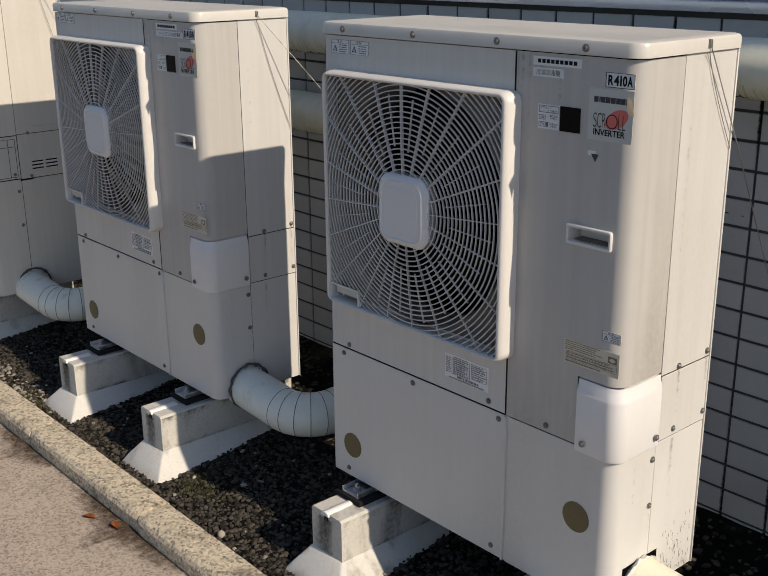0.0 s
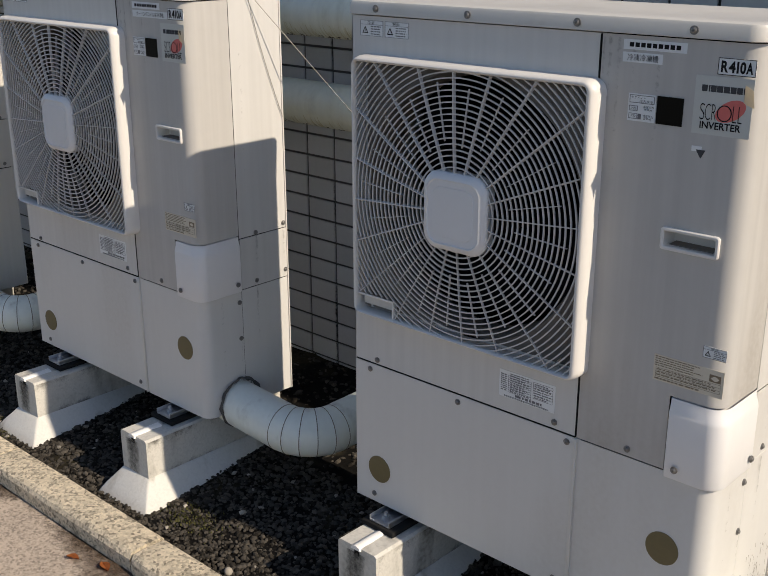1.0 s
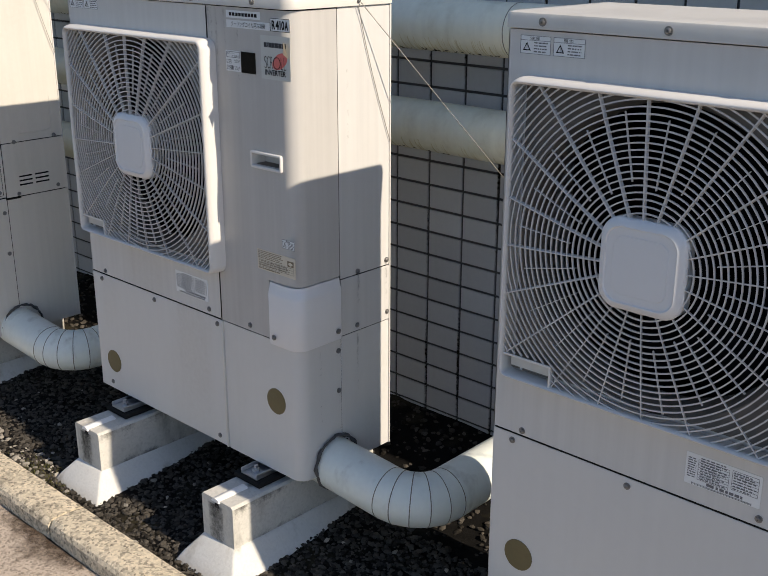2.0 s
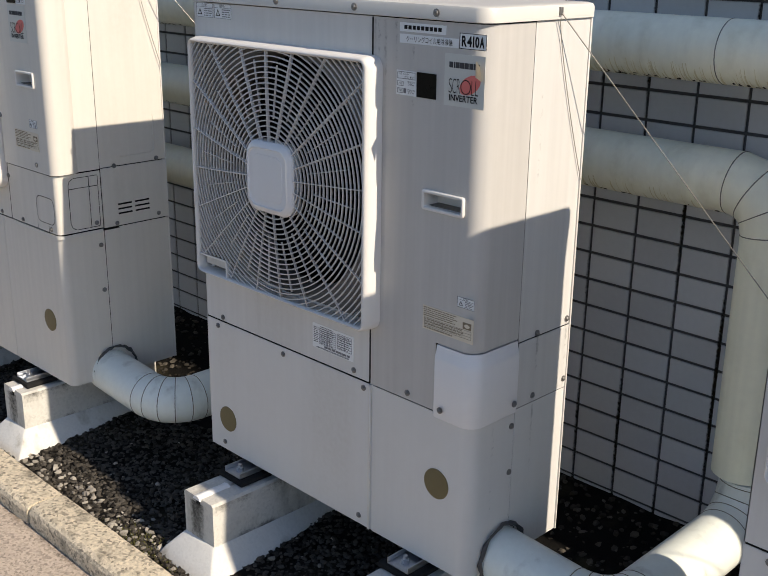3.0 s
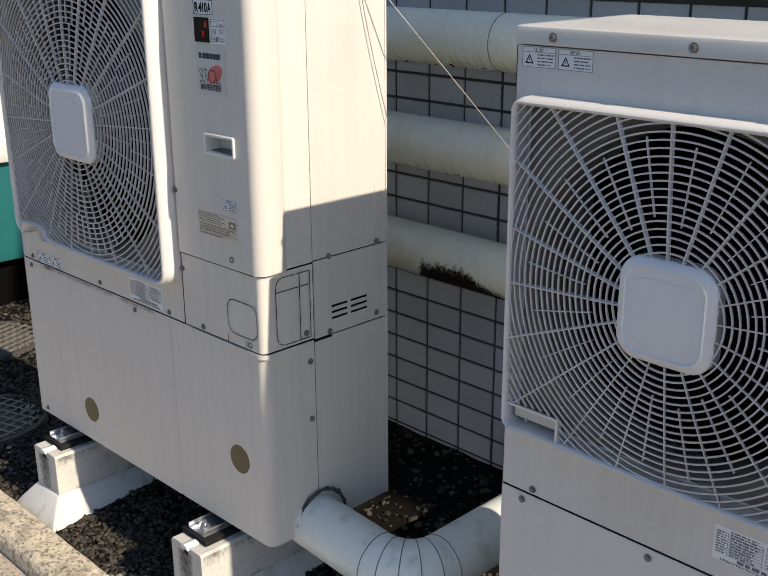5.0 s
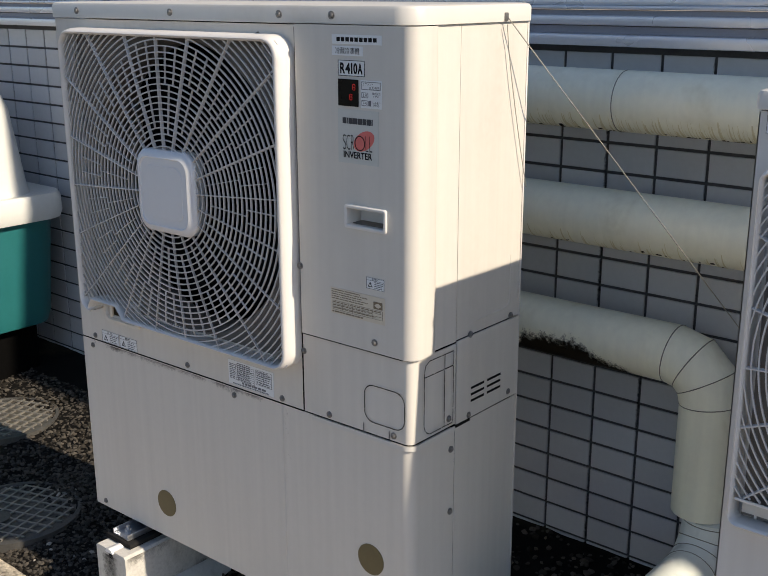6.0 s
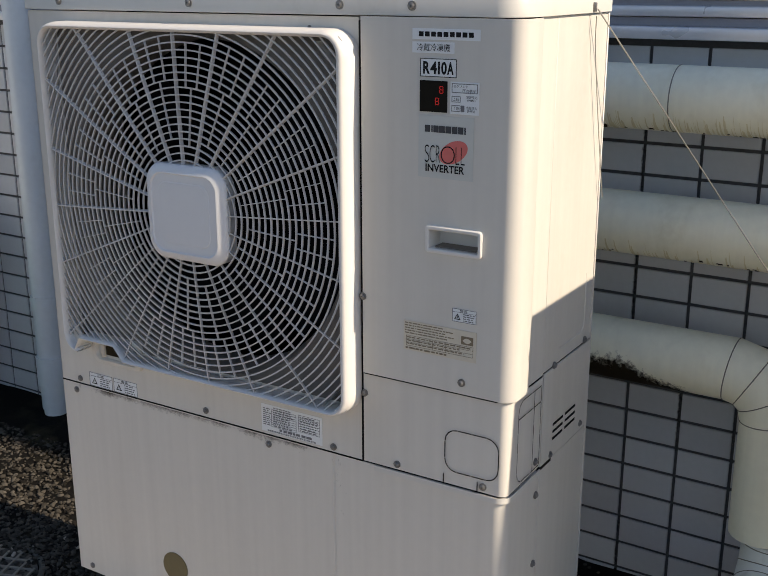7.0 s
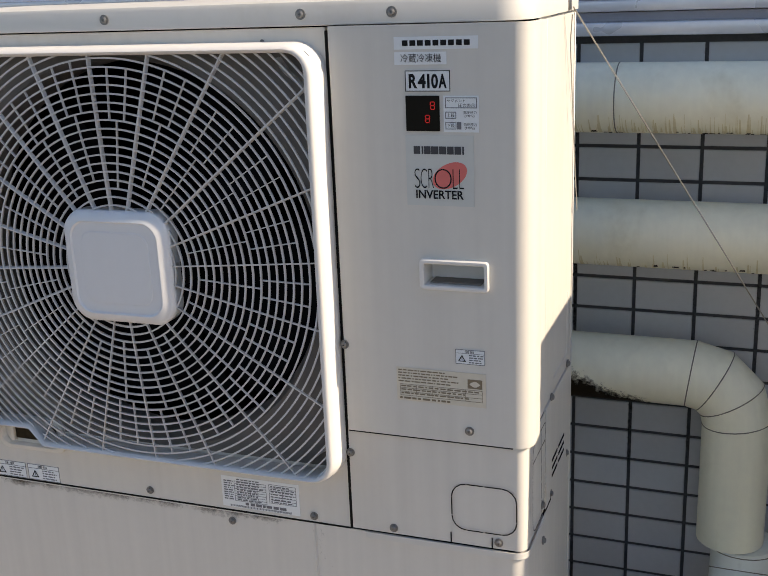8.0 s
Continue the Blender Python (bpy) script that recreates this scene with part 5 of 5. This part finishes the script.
for cx, y0, y1, top, by in ((0.125, -0.122, 0.30, 0.235, 0.0), (0.655, -0.135, 0.30, 0.235, 0.0), (-1.165, -0.146, 0.30, 0.230, 0.0), (-0.634, -0.145, 0.30, 0.236, 0.0),
                          (-2.612, -0.178, 0.25, 0.230, -0.098), (-2.003, -0.172, 0.25, 0.230, -0.094)):
    block(cx, y0, y1, top, "grey concrete foundation block with a flared mortar foot on gravel")
    bracket(cx - 0.010, by - 0.022, top + 0.001)


# ---- tiled wall ----
WALL_Y, TP, TR = 0.690, 0.1155, 0.0648
TX0, TZ0 = -0.0535, 0.0648 * 0.17
SILL_Z = 1.320
bm = box(-7.0, 3.2, WALL_Y + 0.004, WALL_Y + 0.30, 0.0, SILL_Z + 0.01)
wall = new("wall_north", mesh_of("wall_north", bm, GROUT))
tagged(wall, "dark grouted wall faced with blue-grey glazed tiles", "wall", kind="structure")
bm = box(-TP / 2 + 0.0035, TP / 2 - 0.0035, -0.0005, 0.005, -TR / 2 + 0.0035, TR / 2 - 0.0035)
bmesh.ops.bevel(bm, geom=[e for e in bm.edges if all(v.co.y < 0 for v in e.verts)], offset=0.0012, segments=1, affect="EDGES")
tile_me = mesh_of("tile", bm, TILE)

# ---- sill and panel above the tiles ----
sill = thing("window_sill", -1.9, WALL_Y, SILL_Z, "stepped anodised aluminium sill under pale wall panels", "sill")
sill["kind"] = "structure"
for y0, y1, z0, z1, m, nm in ((-0.055, 0.02, 0.000, 0.024, ALU, "sill_nose"), (-0.030, 0.02, 0.0245, 0.040, SLOT_GREY, "sill_groove"), (-0.042, 0.02, 0.042, 0.062, ALU, "sill_step"), (-0.024, 0.02, 0.062, 0.072, SLOT_GREY, "sill_groove"),
                              (-0.034, 0.02, 0.074, 0.082, ALU, "sill_step"), (-0.026, 0.02, 0.082, 0.096, ALU, "sill_track")):
    part(nm, box(-5.1, 5.1, y0, y1, z0, z1, 0.003 if m is ALU else 0.0), m, sill)
upper = new("wall_panel", mesh_of("wall_panel", box(-7.0, 3.2, WALL_Y - 0.012, WALL_Y + 0.30, SILL_Z + 0.0965, 3.4), PANEL))
tagged(upper, "pale lilac-grey painted wall panel above the sill", "wall panel", kind="structure")


# ---- pipes ----
def tube(bm, pts, r, n=36, caps=True):
    """A round tube along points, mitred at the bends; every stretch is its own band."""
    P = [Vector(p) for p in pts]
    dirs = [(b - a).normalized() for a, b in zip(P, P[1:])]
    ref = Vector((0, 0, 1)) if abs(dirs[0].z) < 0.9 else Vector((0, 1, 0))
    u = dirs[0].cross(ref).normalized()
    rings = []
    for i, d in enumerate(dirs):
        u = (u - d * u.dot(d)).normalized()
        v = d.cross(u)
        both = []
        for j in (i, i + 1):
            nrm = d if j in (0, len(P) - 1) else (dirs[j - 1] + dirs[j]).normalized()
            ring = []
            for k in range(n):
                a = 2 * math.pi * k / n
                q = P[j] + r * (math.cos(a) * u + math.sin(a) * v)
                q = q + d * ((P[j] - q).dot(nrm) / d.dot(nrm))
                ring.append(q)
            both.append(ring)
        loft(bm, both, caps and i == 0, caps and i == len(dirs) - 1)
        rings.append((both[0], both[1], d))
    return rings


def bend(a, b, c, r, n):
    """Points of a bend from the direction a-b into b-c with the given radius."""
    a, b, c = Vector(a), Vector(b), Vector(c)
    d1, d2 = (b - a).normalized(), (c - b).normalized()
    centre = b - d1 * r + d2 * r
    return [centre - d2 * r * math.cos(math.pi / 2 * i / n) + d1 * r * math.sin(math.pi / 2 * i / n) for i in range(n + 1)]


def pipe_run(name, label, pts, r, material, base):
    p = thing(name, *base, label, "insulated pipe", "insulated pipes")
    off = Vector(base)
    pts = [Vector(q) - off for q in pts]
    scratch = bmesh.new()
    rings = tube(scratch, pts, r)
    scratch.free()
    last = None
    for ring, end, d in rings:
        bm = loft(bmesh.new(), [ring, end], False, False)
        part("jacket_section", mesh_of("jacket_section", bm, material, 30), material, p)
        if last:
            bm = bmesh.new()
            mid = sum(ring, Vector()) / len(ring)
            loft(bm, [[mid + (q - mid) * k + d * o for q in ring] for k, o in ((1.0, -0.0011), (1.012, -0.0006), (1.012, 0.0006), (1.0, 0.0011))], False, False)
            part("seam_bead", mesh_of("seam_bead", bm, BEAD, 60), BEAD, p)
        last = ring
    for loop in (rings[0][0], rings[-1][1]):
        bm = bmesh.new()
        bm.faces.new([bm.verts.new(q) for q in loop])
        part("end_disc", bm, material, p)
    return p


PY, PR = 0.588, 0.062
PZ = (1.216, 0.970, 0.706)
# long runs along the wall, each ending in a bend down to one unit
def wall_run(z, xe, ue, label, extra):
    """From the left along the wall, down at xe, and forward to the unit's side ue = (x, y, z)."""
    x, y, zz = ue
    pts = [(-2.70, PY, z)] + [(q, PY, z) for q in extra] + bend((-6, PY, z), (xe, PY, z), (xe, PY, 0), 0.086, 3)
    return pipe_run("pipe_run", label, pts + [(xe, PY, zz + 0.085)], PR, LAGGING, (-2.7, PY, z))


wall_run(PZ[2], -1.578, (U3X + 0.95, 0.02, 0.29), "cream lagged pipe with black mould, bending down the wall", [])
wall_run(PZ[1], -0.268, (U2X + 0.80, 0.10, 0.29), "yellowed cream lagged pipe along the tiled wall", [])
wall_run(PZ[0], 1.03, (U1X + 0.80, 0.10, 0.29), "grey-green lagged pipe with dark drip marks along the tiled wall", [-1.81, -0.4])


def unit_pipe(ux, uy, uz, xe, label, material):
    """From the hole in the unit's side, a gored elbow towards the wall, and an elbow up."""
    pts = [(ux - 0.02, uy, uz + 0.004)] + bend((ux, uy, uz), (xe, uy, uz - 0.014), (xe, 1, uz - 0.014), 0.088, 5)
    pts += bend((xe, 0, uz - 0.01), (xe, PY, uz - 0.01), (xe, PY, 2), 0.09, 3) + [(xe, PY, uz + 0.095)]
    return pipe_run("unit_pipe", label, pts, 0.0595, material, (xe, uy, uz))


unit_pipe(U3X + 0.95, 0.033, 0.278, -1.552, "bent white pipe with segmented elbow, scuffed and stained", JACKET)
unit_pipe(U2X + 0.80, 0.098, 0.278, -0.250, "bent white pipe with segmented elbow, scuffed and stained", JACKET)
unit_pipe(U1X + 0.80, 0.100, 0.285, 1.035, "cream pipe entering the torn side hole", LAGGING)

# mould on the lower pipe and drip marks under the upper ones
rng = random.Random(8)


def pipe_skin(x0, x1, a0, a1, z, lift):
    def at_point(u, v):
        a = radians(a0 + (a1 - a0) * v)
        return (x0 + (x1 - x0) * u, PY - (PR + lift) * math.cos(a), z + (PR + lift) * math.sin(a))
    return at_point


def mould_cover(u, v):
    top = (0.86 + 0.08 * noise.noise(Vector((u * 7, 0, 0))) + 0.07 * noise.noise(Vector((u * 40, 2, 0)))) * min(1.0, 6 * u) * min(1.0, 1.5 * (1 - u) + 0.30)
    return max(0.0, min(1.0, 0.10 + 1.9 * (top - v))) * min(1.0, 7 * (1 - u))


stain_sheet("rust_halo", 60, 20, pipe_skin(-2.06, -1.66, -95, 30, PZ[2], 0.0004), lambda u, v: 0.80 * math.sin(math.pi * u) ** 0.7 * max(0.0, 1 - 1.15 * v), RUST_STAIN, None, "brown stain round black mould on a pipe")
stain_sheet("mould_stain", 120, 36, pipe_skin(-2.06, -1.68, -95, 32, PZ[2], 0.0008), mould_cover, MOULD_STAIN, None, "black mould growing on the underside of a pipe")
bm = bmesh.new()
for i in range(420):
    zc = PZ[0] if i % 3 else PZ[1]
    x = -2.7 + 3.4 * rng.random()
    a = radians((-58 if i % 3 else -50) - 14 * rng.random() ** 0.6)
    w, h = 0.0018 + 0.0044 * rng.random() ** 2, 0.0016 + 0.0036 * rng.random()
    c, s = math.cos(a), math.sin(a)
    ry, rz = PY - (PR + 0.0005) * c, zc + (PR + 0.0005) * s
    bm.faces.new([bm.verts.new((x + u * w, ry - v * h * s * -1, rz + v * h * c)) for u, v in ((-1, -1), (1, -0.8), (0.8, 1), (-0.7, 0.8))])
tagged(new("drip_marks", mesh_of("drip_marks", bm, MOULD_AND_HOLE)), "small dark drip marks along the undersides of pipes", "stain", kind="stuff")

bm = bmesh.new()
for i in range(760):
    zc = PZ[0] if i % 5 else PZ[1]
    x = -2.1 + 2.9 * rng.random() if i % 5 else -2.1 + 1.78 * rng.random()
    a0, a1 = -18 - 34 * rng.random(), -62 - 20 * rng.random()
    w, lift = 0.0006 + 0.0030 * rng.random() ** 2, PR + 0.0002 + 0.00015 * rng.random()
    prev = None
    for k in range(6):
        a = radians(a0 + (a1 - a0) * k / 5)
        q = [bm.verts.new((x + e * w * (0.35 + 0.65 * k / 5), PY - lift * math.cos(a), zc + lift * math.sin(a))) for e in (-1, 1)]
        if prev:
            bm.faces.new((prev[0], prev[1], q[1], q[0]))
        prev = q
tagged(new("rust_drips", mesh_of("rust_drips", bm, DRIP, 60)), "thin yellow-brown drip streaks down the pipe lagging", "stain", kind="stuff")


# ---- guy wires ----
def wire(name, pts, r, label, category="wire"):
    bm = bmesh.new()
    o = Vector(pts[0])
    tube(bm, [Vector(p) - o for p in pts], r, 6)
    ob = new(name, mesh_of(name, bm, WIRE, 60))
    ob.location = o
    return tagged(ob, label, category, "guy wires")


for ux, uy, W, hook, end in ((U1X, 0.0, 0.80, (0.180, 1.036), (0.745, 0.655, 0.69)), (U2X, 0.0, 0.80, (0.180, 1.036), (-0.140, 0.655, 0.585)), (U3X, U3Y + 0.013, 0.95, (0.246, 1.126), (-1.445, 0.655, 0.650))):
    z0 = UZ if W < 0.9 else U3Z
    a = (ux + W + 0.009, uy + hook[0], z0 + hook[1] - 0.004)
    knee = [(ux + W + 0.0065, 0.296, 1.116)] if ux == U1X else []
    wire("guy_wire", [a] + knee + [end], 0.0011, "taut thin steel guy wire from lid to wall")
    x = ux + W + 0.002
    dy = 0.281 - hook[0] if W < 0.9 else 0.328 - hook[0]
    low = 0.30 if ux != U1X else 0.185
    loose = [(x + 0.006, a[1] - 0.002, a[2] - 0.01)] + [(x + 0.0015, a[1] + dy * (0.02 + 0.95 * (k / 8) ** 1.1), a[2] - low * (k / 8) ** 0.9) for k in range(1, 9)]
    wire("loose_wire", loose, 0.0008, "loose thin wire hanging down the unit's side")

# ---- things beyond the wide unit ----
d = thing("drainpipe", -3.710, 0.632, bed_z(0.63), "pale blue-grey downpipe with couplings, fixed to the tiled wall", "downpipe")
bm = bmesh.new()
tube(bm, [(0, 0, 0.02), (0, 0, 2.6)], 0.040, 28)
part("pipe", mesh_of("pipe", bm, DRAIN, 40), DRAIN, d)
for z0, z1, r in ((0.10, 0.19, 0.046), (0.0, 0.06, 0.036), (0.34, 0.385, 0.044)):
    bm = bmesh.new()
    tube(bm, [(0, 0, z0), (0, 0, z1)], r, 28)
    part("coupling", mesh_of("coupling", bm, DRAIN, 40), DRAIN, d)

b = thing("plastic_tub", -4.365, 0.28, bed_z(0.28), "teal plastic tub with an off-white rim and domed cover", "tub")
bm = bmesh.new()
loft(bm, [[(x * k, y * k, z) for x, y in rounded(-0.40, 0.40, -0.34, 0.34, 0.09, 6)] for k, z in ((0.84, 0.19), (0.90, 0.20), (0.925, 0.24), (0.985, 0.58))])
part("tub_body", mesh_of("tub_body", bm, TEAL, 40), TEAL, b, "teal tapered body")
bm = bmesh.new()
loft(bm, [[(x * k, y * k, z) for x, y in rounded(-0.40, 0.40, -0.34, 0.34, 0.09, 6)] for k, z in ((0.98, 0.575), (1.06, 0.58), (1.075, 0.60), (1.07, 0.655), (1.05, 0.668), (0.90, 0.66))])
part("tub_rim", mesh_of("tub_rim", bm, OFFWHITE, 40), OFFWHITE, b, "off-white flanged rim")
bm = bmesh.new()
loft(bm, [[(x * k, y * k, z) for x, y in rounded(-0.40, 0.40, -0.34, 0.34, 0.13, 6)] for k, z in ((0.88, 0.66), (0.86, 0.70), (0.78, 0.95), (0.66, 1.08), (0.45, 1.17), (0.2, 1.19))])
part("dome", mesh_of("dome", bm, OFFWHITE, 50), OFFWHITE, b, "off-white domed cover")
bm = bmesh.new()
add_box(bm, -0.30, 0.30, -0.26, 0.26, -0.02, 0.195, 0.01)
part("tub_foot", bm, BLACK, b)


def manhole(cx, cy, r, label):
    z = bed_z(cy) + 0.010
    m = thing("manhole_cover", cx, cy, z, label, "manhole cover", "manhole covers")
    bm = bmesh.new()
    n = 56
    loft(bm, [[(q * math.cos(2 * math.pi * i / n), q * math.sin(2 * math.pi * i / n), zz) for i in range(n)] for q, zz in ((r * 1.08, -0.05), (r * 1.08, 0.004), (r * 1.01, 0.006), (r * 1.0, 0.0))], True, False)
    part("rim", mesh_of("rim", bm, IRON, 40), IRON, m, "worn iron rim")
    bm = bmesh.new()
    loft(bm, [[(q * math.cos(2 * math.pi * i / n), q * math.sin(2 * math.pi * i / n), zz) for i in range(n)] for q, zz in ((r * 0.98, -0.03), (r * 0.98, 0.001))], False, True)
    part("lid_plate", mesh_of("lid_plate", bm, IRON, 40), IRON, m)
    bm = bmesh.new()
    k = 0.034
    for i in range(-7, 8):
        for s in (0, 1):
            L = math.sqrt(max(0, (r * 0.94) ** 2 - (i * k) ** 2))
            if L > 0.02:
                (add_box(bm, i * k - 0.003, i * k + 0.003, -L, L, 0.001, 0.006) if s else add_box(bm, -L, L, i * k - 0.003, i * k + 0.003, 0.001, 0.0058))
    bmesh.ops.rotate(bm, verts=bm.verts[:], cent=(0, 0, 0), matrix=Matrix.Rotation(radians(20), 3, "Z"))
    part("tread_grid", bm, IRON_WORN, m, "raised square tread pattern")
    bm = bmesh.new()
    loft(bm, [[(0.035 * math.cos(2 * math.pi * i / 24), -0.05 + 0.035 * math.sin(2 * math.pi * i / 24), zz) for i in range(24)] for zz in (0.001, 0.0075)], False, True)
    part("boss", bm, IRON, m)


manhole(-3.76, 0.205, 0.165, "round cast iron manhole cover, sunlit across")
manhole(-3.20, -0.085, 0.165, "round cast iron manhole cover with square tread")


# ---- leaves, a loose white stone, moss ----
def leaf(x, y, z, rz, size):
    bm = bmesh.new()
    up = []
    for i in range(9):
        t = i / 8
        up.append((size * (t - 0.5), size * 0.28 * math.sin(math.pi * t) ** 0.8 + 0.0004, 0.002 + 0.004 * math.sin(math.pi * t)))
    dn = [(x_, -y_, z_ + 0.003) for x_, y_, z_ in up]
    mid = [(x_, 0, 0.0) for x_, y_, z_ in up]
    rows = [[bm.verts.new(p) for p in line] for line in (up, mid, dn)]
    for a, b_ in zip(rows, rows[1:]):
        for i in range(8):
            bm.faces.new((a[i], a[i + 1], b_[i + 1], b_[i]))
    bmesh.ops.solidify(bm, geom=bm.faces[:], thickness=0.0006)
    ob = new("dead_leaf", mesh_of("dead_leaf", bm, LEAF, 60))
    ob.matrix_world = pose(x, y, z, 0, 0, rz)
    return tagged(ob, "curled orange-brown dead leaf on the pavement", "leaf", "dead leaves")


leaf(-0.545, -0.392, 0.040, 20, 0.036)
leaf(-0.455, -0.362, 0.041, -15, 0.040)
bm = bmesh.new()
bmesh.ops.create_icosphere(bm, subdivisions=2, radius=0.0095)
for v in bm.verts:
    v.co = v.co * (1 + 0.25 * noise.noise(v.co * 90)) * Vector((1, 0.8, 0.75)).length * 0.7
ws = new("white_stone", mesh_of("white_stone", bm, PALE_STONE, 60))
ws.location = (-0.200, -0.205, 0.068)
tagged(ws, "white rounded pebble lying on the gravel", "pebble")
bm = bmesh.new()
rng = random.Random(12)
for i in range(700):
    cx, cy = ((-0.42, -0.12), (-1.35, -0.20), (-1.25, -0.21), (-0.45, -0.14))[i % 4]
    x, y = rng.gauss(cx, 0.045), max(-0.232, rng.gauss(cy, 0.022))
    h, a = 0.003 + 0.005 * rng.random(), rng.random() * 6.28
    z = bed_z(y) + 0.004
    bm.faces.new([bm.verts.new(q) for q in ((x - 0.002 * math.cos(a), y - 0.002 * math.sin(a), z), (x + 0.002 * math.cos(a), y + 0.002 * math.sin(a), z), (x + 0.003 * math.sin(a), y, z + h))])
tagged(new("moss", mesh_of("moss", bm, MOSS)), "thin olive moss between the stones", "moss", kind="stuff")

# ---- wall tiles, last ----
cols = range(math.ceil((-6.9 - TX0) / TP), math.floor((3.1 - TX0) / TP))
rows = range(1, 21)
near, rest = [], []
for c in cols:
    for q in rows:
        x, z = TX0 + (c + 0.5) * TP, TZ0 + (q + 0.5) * TR
        if z + TR / 2 > SILL_Z or z < 0.09:
            continue
        (near if (-1.95 < x < -1.35 or -0.75 < x < -0.40 or 0.45 < x < 0.80) and len(near) < 298 else rest).append((x, z))
rng = random.Random(2)
for x, z in near:
    ob = new("tile", tile_me)
    ob.parent = wall
    ob.location = (x, WALL_Y + 0.0006 * rng.random(), z)
V, Fc = [], []
src_v = [v.co.copy() for v in tile_me.vertices]
src_f = [tuple(p.vertices) for p in tile_me.polygons]
for x, z in rest:
    n0 = len(V)
    o = Vector((x, WALL_Y + 0.0006 * rng.random(), z))
    V += [tuple(v + o) for v in src_v]
    Fc += [tuple(n0 + i for i in f) for f in src_f]
me = bpy.data.meshes.new("far_tiles")
me.from_pydata(V, [], Fc)
me.materials.append(TILE)
ft = new("far_tiles", me)
ft.parent = wall
tagged(ft, kind="stuff")

# grime along the upright joints
for c in cols:
    x = TX0 + c * TP
    if -2.0 < x < -1.3 or -0.8 < x < -0.05 or 0.4 < x < 1.0:
        stain_sheet("joint_grime", 3, 40, lambda u, v: (x - 0.007 + 0.014 * u, WALL_Y - 0.0012, 1.30 - 1.17 * v),
                    lambda u, v: 0.10 + 0.55 * math.sin(math.pi * u) * max(0.0, 0.25 + 1.3 * noise.noise(Vector((x * 9, v * 4, 0)))), MOULD_STAIN, wall, "black grime along an upright tile joint")
